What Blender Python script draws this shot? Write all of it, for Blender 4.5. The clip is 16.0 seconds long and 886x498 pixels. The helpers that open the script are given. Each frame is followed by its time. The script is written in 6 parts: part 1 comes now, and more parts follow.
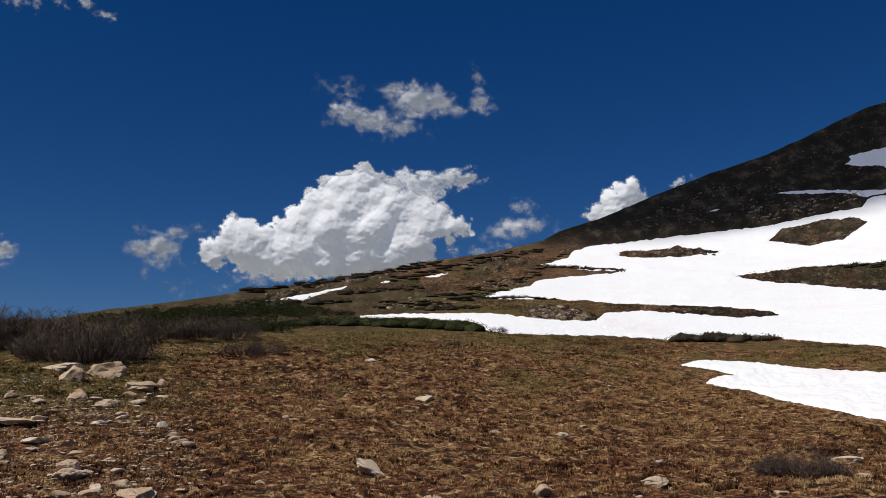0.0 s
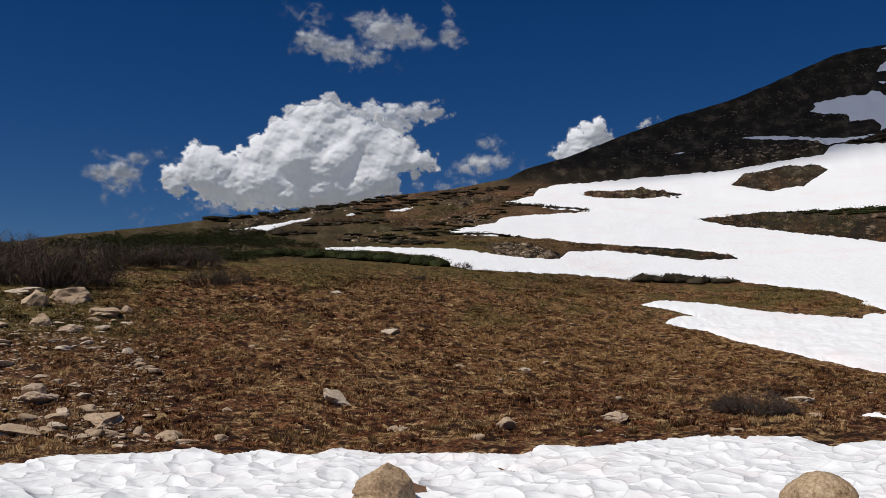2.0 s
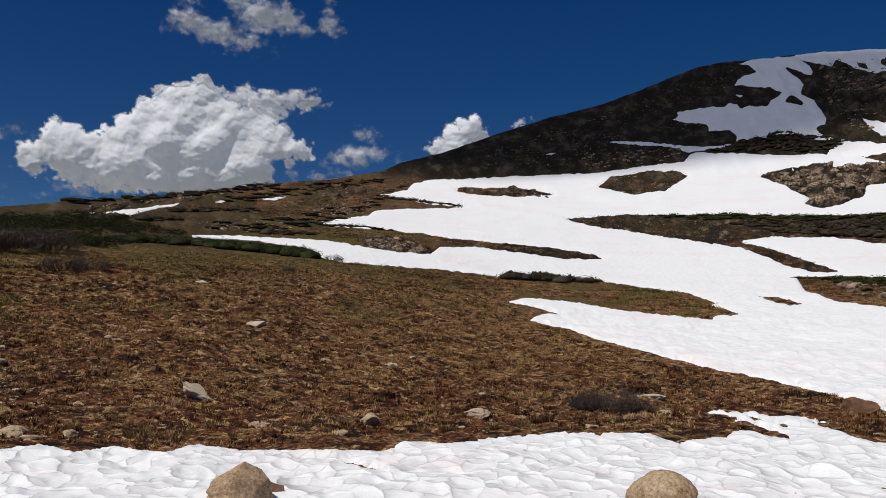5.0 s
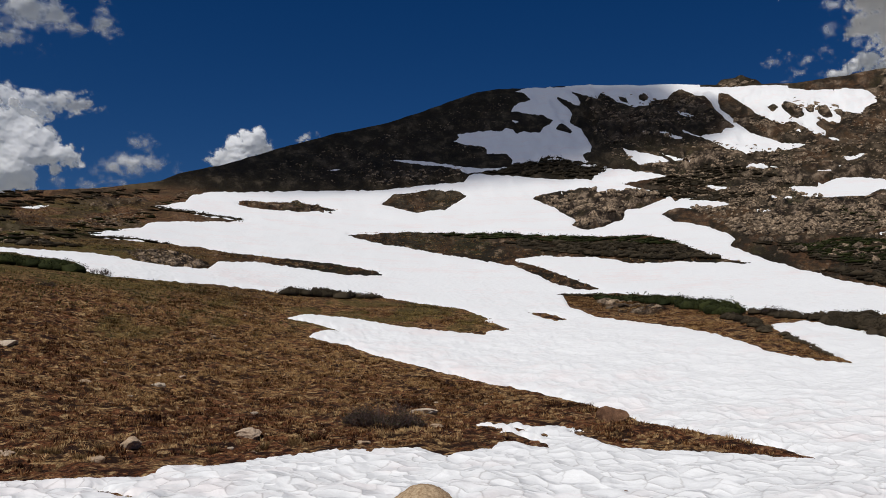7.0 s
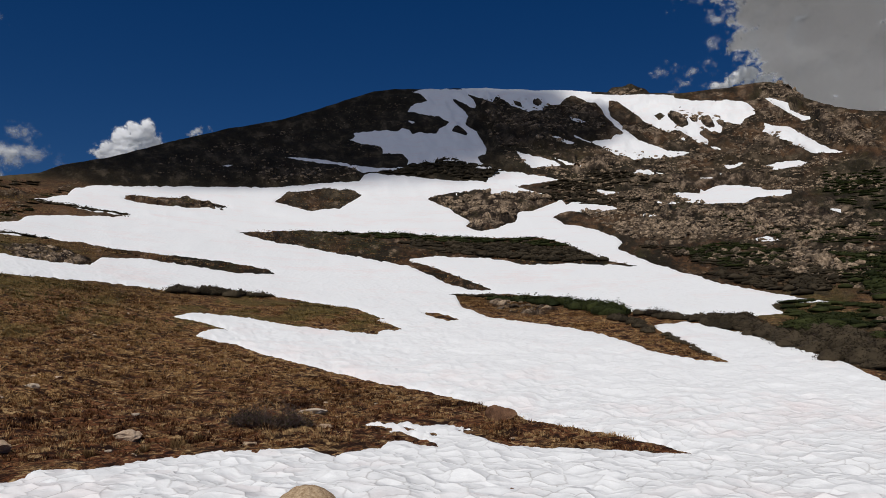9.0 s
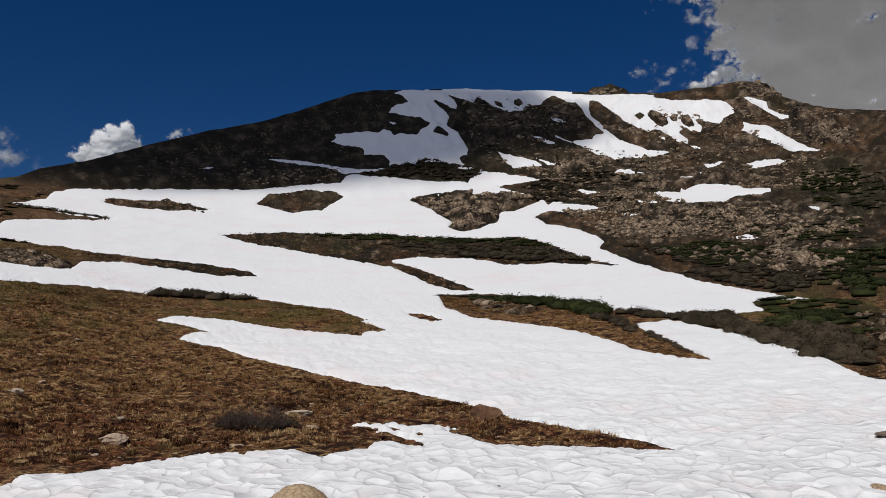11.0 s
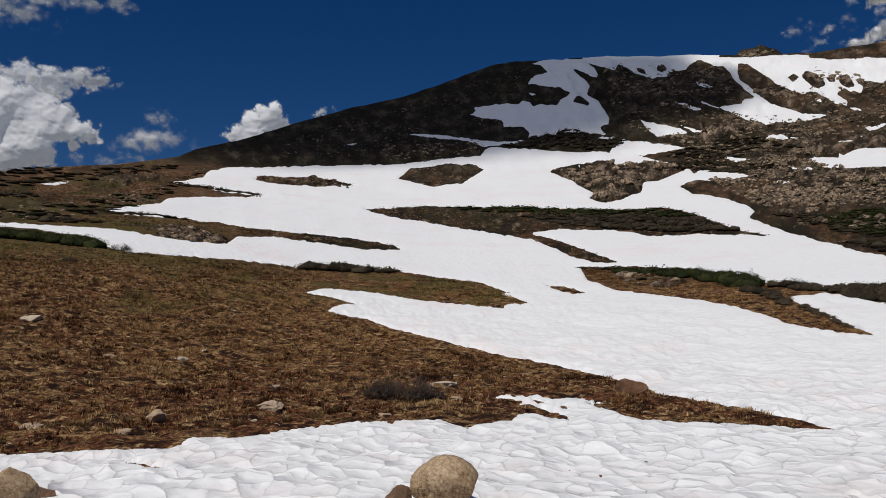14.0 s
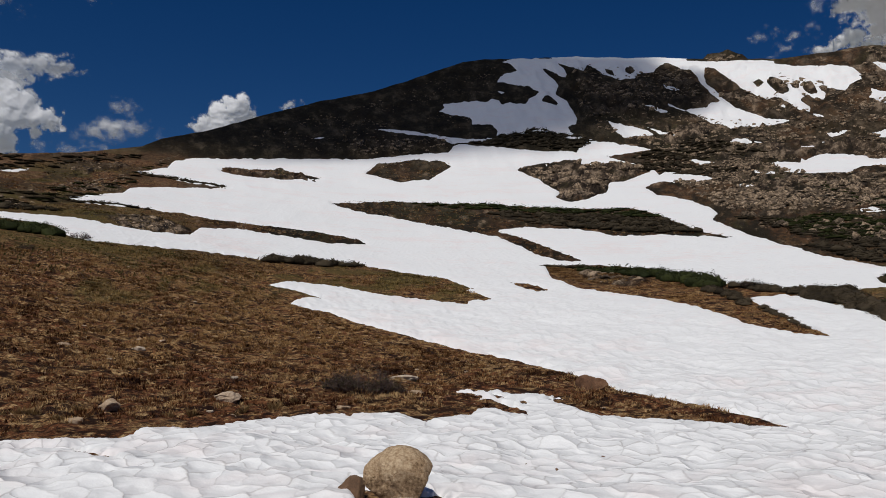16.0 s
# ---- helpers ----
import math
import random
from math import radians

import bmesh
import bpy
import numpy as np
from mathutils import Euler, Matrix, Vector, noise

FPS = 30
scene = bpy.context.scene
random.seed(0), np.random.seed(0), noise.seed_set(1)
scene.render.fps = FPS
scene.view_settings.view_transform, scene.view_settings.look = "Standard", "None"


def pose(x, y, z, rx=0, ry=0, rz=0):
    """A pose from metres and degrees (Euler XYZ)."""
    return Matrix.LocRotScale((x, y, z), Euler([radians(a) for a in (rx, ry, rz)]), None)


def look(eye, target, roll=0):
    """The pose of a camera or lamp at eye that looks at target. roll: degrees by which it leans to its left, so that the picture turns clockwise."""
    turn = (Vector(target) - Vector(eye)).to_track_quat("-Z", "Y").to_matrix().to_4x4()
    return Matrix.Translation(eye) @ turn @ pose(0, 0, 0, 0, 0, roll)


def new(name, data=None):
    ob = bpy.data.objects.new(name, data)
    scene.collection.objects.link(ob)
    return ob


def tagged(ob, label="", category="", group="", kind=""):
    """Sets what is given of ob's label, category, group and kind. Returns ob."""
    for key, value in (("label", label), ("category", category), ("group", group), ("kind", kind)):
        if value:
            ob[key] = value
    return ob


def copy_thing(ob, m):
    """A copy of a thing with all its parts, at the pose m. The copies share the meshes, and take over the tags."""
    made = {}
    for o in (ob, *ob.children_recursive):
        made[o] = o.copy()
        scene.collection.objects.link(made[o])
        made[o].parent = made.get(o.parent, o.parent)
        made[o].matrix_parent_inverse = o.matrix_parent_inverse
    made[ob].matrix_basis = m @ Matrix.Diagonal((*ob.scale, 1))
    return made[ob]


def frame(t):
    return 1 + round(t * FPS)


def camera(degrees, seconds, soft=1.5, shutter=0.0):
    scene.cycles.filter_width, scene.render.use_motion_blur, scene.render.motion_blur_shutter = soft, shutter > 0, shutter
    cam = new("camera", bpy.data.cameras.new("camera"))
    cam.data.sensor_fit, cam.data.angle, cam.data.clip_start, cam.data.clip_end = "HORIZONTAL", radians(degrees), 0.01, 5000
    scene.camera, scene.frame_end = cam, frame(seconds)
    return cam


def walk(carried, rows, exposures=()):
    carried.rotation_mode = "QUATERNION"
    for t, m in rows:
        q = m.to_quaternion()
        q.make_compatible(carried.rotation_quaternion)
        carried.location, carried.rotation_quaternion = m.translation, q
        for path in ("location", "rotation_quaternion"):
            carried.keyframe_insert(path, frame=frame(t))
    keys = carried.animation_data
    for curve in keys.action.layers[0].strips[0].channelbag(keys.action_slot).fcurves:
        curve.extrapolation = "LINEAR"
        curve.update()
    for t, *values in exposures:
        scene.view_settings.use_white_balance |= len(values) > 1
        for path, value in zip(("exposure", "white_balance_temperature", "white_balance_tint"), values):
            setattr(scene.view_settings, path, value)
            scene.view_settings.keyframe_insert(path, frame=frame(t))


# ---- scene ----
cam = camera(52.90, 16.0, soft=0.8)
walk(cam, [
    (0, pose(-0.030, 0.084, 1.538, 101.50, 0.85, 0.02)),
    (0.5, pose(-0.072, 0.068, 1.510, 100.53, 0.81, 3.53)),
    (1, pose(-0.094, 0.068, 1.501, 99.27, 0.53, 3.51)),
    (1.5, pose(-0.134, 0.070, 1.514, 98.06, -0.15, 0.65)),
    (2, pose(-0.176, 0.043, 1.537, 97.30, -0.44, -2.53)),
    (2.5, pose(-0.192, 0.025, 1.562, 97.14, -0.58, -4.05)),
    (3, pose(-0.175, 0.003, 1.565, 97.34, -0.79, -5.67)),
    (3.2, pose(-0.176, 0.001, 1.562, 97.43, -0.87, -6.66)),
    (4.2, pose(-0.140, 0.020, 1.585, 97.20, -1.15, -9.60)),
    (5.3, pose(-0.088, 0.037, 1.614, 96.86, -1.37, -12.70)),
    (5.5, pose(-0.068, 0.032, 1.618, 97.03, -1.28, -15.28)),
    (6, pose(0.013, -0.000, 1.638, 97.57, -0.97, -20.93)),
    (6.5, pose(0.065, -0.002, 1.638, 97.84, -0.62, -24.20)),
    (7, pose(0.065, -0.016, 1.629, 98.14, -0.23, -24.69)),
    (7.5, pose(0.090, -0.009, 1.630, 98.31, 0.06, -25.59)),
    (8, pose(0.083, -0.031, 1.619, 98.20, 0.23, -26.25)),
    (8.5, pose(0.097, -0.008, 1.610, 98.02, 0.24, -27.23)),
    (9, pose(0.148, 0.004, 1.620, 98.15, -0.08, -31.50)),
    (9.2, pose(0.152, 0.004, 1.627, 98.27, -0.26, -34.41)),
    (9.7, pose(0.150, 0.000, 1.620, 98.30, -0.20, -38.60)),
    (10.4, pose(0.100, -0.030, 1.610, 98.30, 0.10, -37.60)),
    (11.3, pose(0.029, -0.061, 1.598, 98.03, 0.56, -30.02)),
    (11.5, pose(0.023, -0.052, 1.599, 97.86, 0.59, -29.04)),
    (12, pose(0.052, -0.031, 1.610, 97.42, 1.66, -27.45)),
    (12.5, pose(0.026, -0.021, 1.597, 96.78, 1.52, -26.03)),
    (13, pose(0.013, -0.028, 1.600, 96.45, 0.85, -23.40)),
    (13.5, pose(0.024, -0.048, 1.614, 96.18, 0.25, -23.20)),
    (14, pose(-0.001, -0.051, 1.621, 96.46, -0.05, -23.56)),
    (14.5, pose(0.022, -0.049, 1.610, 96.88, -0.10, -24.14)),
    (15, pose(0.069, -0.034, 1.576, 97.23, -0.60, -27.13)),
    (15.5, pose(0.119, -0.002, 1.547, 96.79, -1.01, -27.54)),
    (16, pose(0.117, 0.016, 1.553, 96.26, -0.92, -25.84)),
], exposures=[(0, 0.06), (1, 0.02), (2, -0.12), (3, -0.16), (5.5, -0.2), (9, -0.36), (14, -0.4), (16, -0.46)])

# ---- light: high clear sun from the left, deep blue mountain sky ----
SUN_AZ, SUN_EL = -130.0, 57.0
TO_SUN = Vector((math.sin(radians(SUN_AZ)) * math.cos(radians(SUN_EL)), math.cos(radians(SUN_AZ)) * math.cos(radians(SUN_EL)), math.sin(radians(SUN_EL))))
world = bpy.data.worlds.new("sky")
scene.world = world
world.use_nodes = True
wn, wl = world.node_tree.nodes, world.node_tree.links
wn.clear()
sky_tex = wn.new("ShaderNodeTexSky")
sky_tex.sky_type, sky_tex.sun_disc = "NISHITA", False
sky_tex.sun_elevation, sky_tex.sun_rotation = radians(SUN_EL), radians(SUN_AZ)
sky_tex.altitude, sky_tex.air_density, sky_tex.dust_density, sky_tex.ozone_density = 3700, 1.2, 0.15, 3.0
sky_sat = wn.new("ShaderNodeHueSaturation")
sky_sat.inputs["Saturation"].default_value = 1.37
sky_sat.inputs["Hue"].default_value = 0.5115
back = wn.new("ShaderNodeBackground")
back.inputs["Strength"].default_value = 0.0455
wout = wn.new("ShaderNodeOutputWorld")
wl.new(sky_tex.outputs["Color"], sky_sat.inputs["Color"])
wl.new(sky_sat.outputs["Color"], back.inputs["Color"])
wl.new(back.outputs["Background"], wout.inputs["Surface"])
sun_data = bpy.data.lights.new("sun", "SUN")
sun_data.energy, sun_data.angle, sun_data.color = 4.0, radians(0.5), (1.0, 0.96, 0.9)
sun = new("sun", sun_data)
sun.matrix_world = look(TO_SUN * 100, (0, 0, 0))

# ---- small tools ----
SKYLINE = [(-180, 2.5), (-120, 2.5), (-60, 5), (-33, 6.2), (-30, 6.3), (-27, 6.5), (-23.9, 6.7), (-20.6, 7.4), (-19.1, 7.6), (-15.5, 8.2), (-11.6, 8.9), (-7.9, 9.4),
           (-4.3, 10.0), (-0.6, 10.7), (3, 11.1), (4.9, 11.5), (6.7, 11.85), (7.8, 12.4), (10.4, 13.1), (14, 14.3), (17.6, 15.4), (21.1, 16.2), (24.5, 17.3),
           (26.8, 18.1), (28.3, 18.3), (33.2, 18.35), (39.6, 18.05), (42.3, 17.85), (42.6, 18.12), (43.2, 18.1), (43.8, 18.2), (44.7, 17.9), (45.0, 17.6), (46.8, 17.42), (48.2, 17.5), (50.2, 17.6), (51.9, 17.68), (53.3, 17.42), (54.2, 16.5),
           (56, 15.75), (58.7, 15.15), (61.5, 14.7), (66, 14.0), (75, 12.5), (110, 7), (150, 3), (180, 2.5)]
EYE = 1.6
# sight angle above the eye (degrees) against distance (metres), for the open basin and for the steeper near hillside
BASIN = np.array([(-89, 0.03), (-60, 0.92), (-30, 2.77), (-15, 5.97), (-12, 7.6), (-9, 10.1), (-6.6, 13.8), (-5.1, 16.8), (-3.5, 20.5), (-2, 25), (0, 31.5), (2, 41), (4, 56), (6, 80),
                  (8, 119), (10, 178), (12, 258), (14, 345), (16, 448), (18.5, 600), (21, 800)])
HILL = np.array([(-89, 0.03), (-60, 0.92), (-30, 2.77), (-15, 5.97), (-12, 7.6), (-9, 10.1), (-6.6, 13.8), (-5.1, 16.2), (-3.5, 18.8), (-2, 21.3), (0, 25), (2, 29.5), (4, 35.5), (6, 48),
                 (8, 82), (10, 140), (12, 230), (14, 330), (16, 440), (18.5, 600), (21, 800)])
# the skyline: bearing, height angle
SKY = np.array(SKYLINE)


def smooth(a, b, x):
    t = np.clip((x - a) / (b - a), 0, 1)
    return t * t * (3 - 2 * t)


def reach(az, el):
    """Distance at which the ground stands at that height angle."""
    w = smooth(-8, 26, az) + smooth(-60, -120, az)
    a = np.interp(el, HILL[:, 0], np.log(HILL[:, 1]))
    b = np.interp(el, BASIN[:, 0], np.log(BASIN[:, 1]))
    flat = EYE / np.tan(np.radians(np.clip(-np.asarray(el, float), 9, 89.9)))
    return np.where(np.asarray(el) < -9, flat, np.exp(a + (b - a) * w))


def crest(az):
    return np.interp(az, SKY[:, 0], SKY[:, 1])


def angle_at(az, r):
    """Height angle of the ground at a bearing and a distance."""
    lo, hi = np.full(np.shape(r), -89.0), np.full(np.shape(r), 21.0)
    for _ in range(34):
        mid = (lo + hi) / 2
        far = reach(az, mid) > r
        hi, lo = np.where(far, mid, hi), np.where(far, lo, mid)
    return (lo + hi) / 2


def vnoise(x, y, seed=0):
    xi, yi = np.floor(x), np.floor(y)
    fx, fy = x - xi, y - yi
    fx, fy = fx * fx * (3 - 2 * fx), fy * fy * (3 - 2 * fy)

    def h(i, j):
        v = np.sin(i * 127.1 + j * 311.7 + seed * 74.7) * 43758.5453
        return v - np.floor(v)
    a = h(xi, yi) * (1 - fx) + h(xi + 1, yi) * fx
    b = h(xi, yi + 1) * (1 - fx) + h(xi + 1, yi + 1) * fx
    return (a * (1 - fy) + b * fy) * 2 - 1


def fbm(x, y, octaves=4, seed=0, gain=0.5):
    total, amp = 0, 1.0
    for k in range(octaves):
        total = total + amp * vnoise(x * 2 ** k + 17.3 * k, y * 2 ** k - 9.1 * k, seed + k)
        amp *= gain
    return total


def ridged(x, y, octaves=4, seed=0):
    total, amp = 0, 1.0
    for k in range(octaves):
        total = total + amp * (1 - 2 * np.abs(vnoise(x * 2 ** k + 3.7 * k, y * 2 ** k + 5.9 * k, seed + k)))
        amp *= 0.5
    return total


def bearing(x, y):
    return np.degrees(np.arctan2(x, y))


def relief(az, el, r, bare=True):
    """Unevenness of the ground in metres."""
    x, y = r * np.sin(np.radians(az)), r * np.cos(np.radians(az))
    near = smooth(90, 25, r) * smooth(4, 12, r)
    calm = 0.3 + 0.7 * smooth(0.1, 0.7, crest(az) - el)
    high = smooth(10.5, 13.5, el)
    mid = smooth(30, 80, r)
    bumps = near * (0.08 * fbm(x / 2.6, y / 2.6, 3, 3) + 0.055 * fbm(x / 0.5, y / 0.5, 3, 5, 0.6))
    hills = r * mid * (0.0013 * fbm(az / 5, el / 1.0, 4, 11, 0.4) + 0.0004 * ridged(az / 2.4, el / 0.45, 2, 21))
    crags = r * high * (0.0022 * ridged(az / 1.6 + el / 3, el / 1.3, 4, 31) + 0.0022 * fbm(az / 0.8, el / 0.55, 2, 41))
    crags = crags * (1 - 0.5 * smooth(34, 27, az))
    if not bare:
        return bumps + (hills + crags) * calm
    rock = bedrock(az, el)
    crags = crags + r * rock * (0.0012 + 0.0026 * ridged(az / 1.1, el / 0.7, 2, 51) + 0.0018 * ridged(az / 0.45, el / 0.4, 1, 52)) * smooth(25, 60, r) * (0.4 + 0.6 * smooth(110, 240, r))
    return bumps + (hills + crags) * calm


def ground_z(x, y):
    x, y = np.asarray(x, float), np.asarray(y, float)
    r, az = np.hypot(x, y), bearing(x, y)
    el = np.minimum(angle_at(az, r), crest(az))
    return EYE + r * np.tan(np.radians(el)) + relief(az, el, r)


def inside_distance(px, py, ring):
    """Signed distance of points to a closed ring, positive inside."""
    best, inside = np.full(px.shape, 1e9), np.zeros(px.shape, bool)
    n = len(ring)
    for i in range(n):
        (ax, ay), (bx, by) = ring[i], ring[(i + 1) % n]
        dx, dy = bx - ax, by - ay
        t = np.clip(((px - ax) * dx + (py - ay) * dy) / (dx * dx + dy * dy + 1e-12), 0, 1)
        best = np.minimum(best, (px - ax - t * dx) ** 2 + (py - ay - t * dy) ** 2)
        if ay != by:
            inside ^= ((ay > py) != (by > py)) & (px < dx * (py - ay) / dy + ax)
    return np.where(inside, 1, -1) * np.sqrt(best)


def to_angles(ring):
    p = np.array(ring, float)
    az, r = bearing(p[:, 0], p[:, 1]), np.hypot(p[:, 0], p[:, 1])
    return list(zip(az, angle_at(az, r)))


def raw_mesh(name, co, faces, mat, attrs=()):
    """A mesh object from arrays; faces all have the same number of corners."""
    co, faces = np.asarray(co, np.float32), np.asarray(faces, np.int32)
    me = bpy.data.meshes.new(name)
    n, k = faces.shape
    me.vertices.add(len(co))
    me.vertices.foreach_set("co", co.ravel())
    me.loops.add(n * k)
    me.loops.foreach_set("vertex_index", faces.ravel())
    me.polygons.add(n)
    me.polygons.foreach_set("loop_start", np.arange(0, n * k, k, dtype=np.int32))
    me.update(calc_edges=True)
    for key, values in attrs:
        me.attributes.new(key, "FLOAT", "POINT").data.foreach_set("value", np.asarray(values, np.float32).ravel())
    me.materials.append(mat)
    return new(name, me)


def shade_smooth(ob):
    ob.data.polygons.foreach_set("use_smooth", np.ones(len(ob.data.polygons), bool))
    return ob


def part(name, data, material, parent, label=""):
    """One mesh object under a thing or a part. data: a bmesh or a mesh."""
    if isinstance(data, bmesh.types.BMesh):
        me = bpy.data.meshes.new(name)
        data.to_mesh(me)
        data.free()
    else:
        me = data
    if material and not me.materials:
        me.materials.append(material)
    ob = new(name, me)
    ob.parent = parent
    return tagged(ob, label)


UPPER_EDGE = [(-6.24, 67.36), (-2.7, 71.9), (2.1, 75.0), (4.0, 75.9), (6.4, 74.0), (8.7, 71.6), (12.5, 72.1), (15.0, 82.1), (19.2, 85.0), (23.3,
    82.9), (26.5, 78.9), (30.9, 80.6), (30.7, 87.6), (25.7, 91.7), (19.8, 93.0), (15.4, 96.6), (11.9, 98.3), (6.1, 95.6), (4.6, 100.8), (7.6, 109.2),
    (11.6, 118.5), (14.5, 131.3), (20.3, 139.2), (32.2, 149.7), (26.2, 152.8), (23.1, 159.1), (18.0, 163.6), (26.4, 181.8), (30.7, 201.0), (36.2,
    211.8), (56.8, 225.9), (73.4, 233.8), (89.5, 236.2), (106.1, 246.3)]
TOP_EDGE = [(121.5, 249.1), (130.4, 264.1), (136.6, 266.9), (147.5, 273.0), (166.2, 280.8), (177.0, 274.1), (176.0, 254.1), (178.6, 247.5), (179.1,
    233.7), (175.7, 215.2), (168.3, 215.3), (157.1, 214.8), (154.8, 205.5), (150.6, 192.7), (151.0, 187.0), (143.1, 174.9), (134.3, 163.1), (141.7,
    169.5), (143.4, 161.4), (135.8, 145.4), (130.2, 143.0), (124.8, 151.6), (115.8, 145.0), (107.3, 130.4), (103.4, 117.9), (95.3, 103.6), (89.3,
    95.4), (82.7, 89.5), (74.6, 77.1)]
RIGHT_EDGE = [(74.6, 77.1), (65.3, 62.1), (56.8, 48.1), (52.34, 39.47), (49.78, 34.60), (48.86, 37.29), (47.33, 37.31), (43.93, 33.56), (41.88,
    33.89), (39.62, 36.01), (39.58, 38.62), (39.33, 42.26), (41.45, 47.95), (42.92, 54.27), (41.4, 57.4), (37.9, 59.9), (33.49, 52.09), (31.13,
    44.89), (31.32, 42.85), (31.50, 38.98), (30.64, 34.58), (31.44, 38.26), (30.83, 34.80), (29.60, 31.82), (27.82, 28.16), (27.13, 25.29), (27.14,
    23.24), (29.46, 27.12), (31.50, 30.39), (35.13, 35.54), (37.72, 35.31), (36.87, 32.75), (34.66, 28.41), (32.42, 24.54), (29.47, 19.95), (26.36,
    16.57), (25.11, 14.09)]
HUMP_EDGE = [(-6.01, 64.97), (-1.35, 67.56), (2.42, 64.79), (2.75, 57.19), (3.97, 55.47), (8.63, 58.53), (12.46, 60.37), (15.00, 59.18), (23.2, 62.02),
    (24.31, 59.72), (25.39, 56.61), (26.24, 53.42), (25.76, 51.53), (25.36, 49.01), (25.43, 47.87), (24.42, 47.41), (24.17, 45.86), (23.84, 42.72), (22.98, 42.29),
    (22.61, 42.57), (21.81, 42.02), (21.28, 40.81), (20.93, 41.61), (19.79, 44.11), (18.53, 45.5), (17.74, 47.4), (16.47, 48.65), (14.6, 49.15), (13.8, 48.67)]
FLANK_EDGE = [(12.95, 47.36), (12.2, 46.29), (13.09, 45.62), (13.58, 44.67), (13.76, 43.76), (14.13, 42.86), (13.3, 42.77), (12.57, 42.09), (11.69, 40.22),
    (11.79, 39.17), (12.22, 38.4), (12.83, 37.83), (12.82, 36.65), (12.96, 35.27), (13.3, 34.49), (13.52, 33.47), (13.55, 32.36), (13.85, 31.67), (13.78, 30.7),
    (13.94, 29.31), (14.12, 27.64), (14.1, 26.77), (14.45, 26.02), (14.71, 22.58), (14.58, 19.88), (14.02, 18.51), (14.20, 17.37)]
TONGUE_EDGE = [(14.17, 18.81), (14.08, 17.10), (14.10, 15.52), (13.88, 14.06), (13.31, 12.25), (12.93, 13.10), (12.30, 14.04), (11.56, 14.74), (11.12, 15.32),
    (11.18, 16.02), (11.4, 16.77), (11.43, 17.38), (11.43, 17.79), (11.73, 18.1), (11.92, 17.7), (12.02, 18.3), (11.98, 18.87), (11.72, 19.23), (11.17, 18.98),
    (11.31, 19.94), (10.85, 19.69), (10.63, 20.35), (10.02, 19.86), (10.36, 19.65), (10.38, 18.97), (10.01, 18.55), (10.37, 18.53), (10.22, 17.86), (10.04, 17.16),
    (10.11, 16.57), (9.8, 15.89), (9.74, 16.19), (9.65, 16.74), (9.73, 17.37), (9.24, 17.1), (8.73, 16.46), (8.31, 16.46), (7.83, 16.26)]
SHORE_EDGE = [(7.45, 15.91), (7.40, 17.17), (6.44, 17.16), (5.85, 17.46), (4.97, 17.07), (4.41, 16.90), (3.49, 16.26), (3.00, 16.04), (2.36, 16.43), (1.80, 15.14)]
MELT_SHADE_HOLES = ([(10.8, 19.26), (10.87, 18.88), (10.82, 18.46), (10.57, 18.57)], [(10.77, 18.16), (10.89, 17.91), (10.77, 17.32), (10.6, 17.5)],
              [(1.01, 14.17), (1.29, 13.83), (1.61, 13.04), (1.28, 13.31), (1.1, 13.78)], [(3.58, 9.5), (3.86, 9.4), (3.9, 8.9), (3.62, 8.3), (3.33, 8.5)],
              # dark soil laid open where the boulder's shadow falls
              [(4.0, 8.85), (4.3, 8.8), (4.42, 8.5), (4.2, 8.25), (4.0, 8.3)],
              [(29.05, 49.95), (29.66, 48.59), (28.97, 45.15), (27.94, 45.14), (28.22, 47.23)], [(63.49, 58.93), (63.18, 56.25), (60.32, 51.77), (57.43, 48.29), (57.77, 50.13), (60.65, 54.29)])
NEAR_EDGE = [(-0.51, 15.14), (-1.32, 15.66), (-1.65, 14.81), (-2.45, 15.30), (-2.99, 14.75), (-3.67, 15.34), (-4.11, 14.89), (-4.59, 14.71), (-5.45,
    14.42), (-5.94, 13.38), (-5.97, 13.00), (-6.64, 13.12)]
ISLE_A = [(37.5, 185.6), (42.0, 195.1), (53.6, 197.4), (58.9, 182.3), (48.3, 177.8), (39.7, 178.9)]
ISLE_B = [(74.6, 197.7), (87.5, 222.4), (99.1, 230.6), (110.0, 231.1), (105.3, 214.0), (85.1, 184.5), (76.2, 179.9), (75.0, 190.5)]
BAND = [(44.8, 133.6), (57.9, 141.4), (63.5, 137.5), (72.0, 132.8), (77.2, 122.9), (83.3, 115.5), (87.2, 111.6), (83.2, 101.2), (74.2, 84.8), (70.1,
    77.6), (66.8, 68.7), (66.7, 73.8), (64.7, 78.7), (60.8, 79.9), (62.4, 91.4), (58.4, 97.0), (52.3, 94.7), (51.6, 88.3), (48.8, 78.7), (42.3, 60.8),
    (40.9, 62.4), (42.2, 68.1), (45.6, 76.7), (49.2, 87.9), (49.0, 96.1), (48.6, 105.1), (47.0, 116.8), (44.9, 122.4)]
OUTCROP = [(118.0, 200.8), (130.7, 208.3), (138.3, 211.2), (136.8, 197.6), (148.4, 197.6), (146.1, 180.9), (138.5, 171.5), (120.7, 158.6), (116.9,
    158.8), (104.7, 142.8), (94.1, 134.1), (87.1, 129.3), (90.2, 138.7), (97.5, 148.9), (110.8, 179.1)]
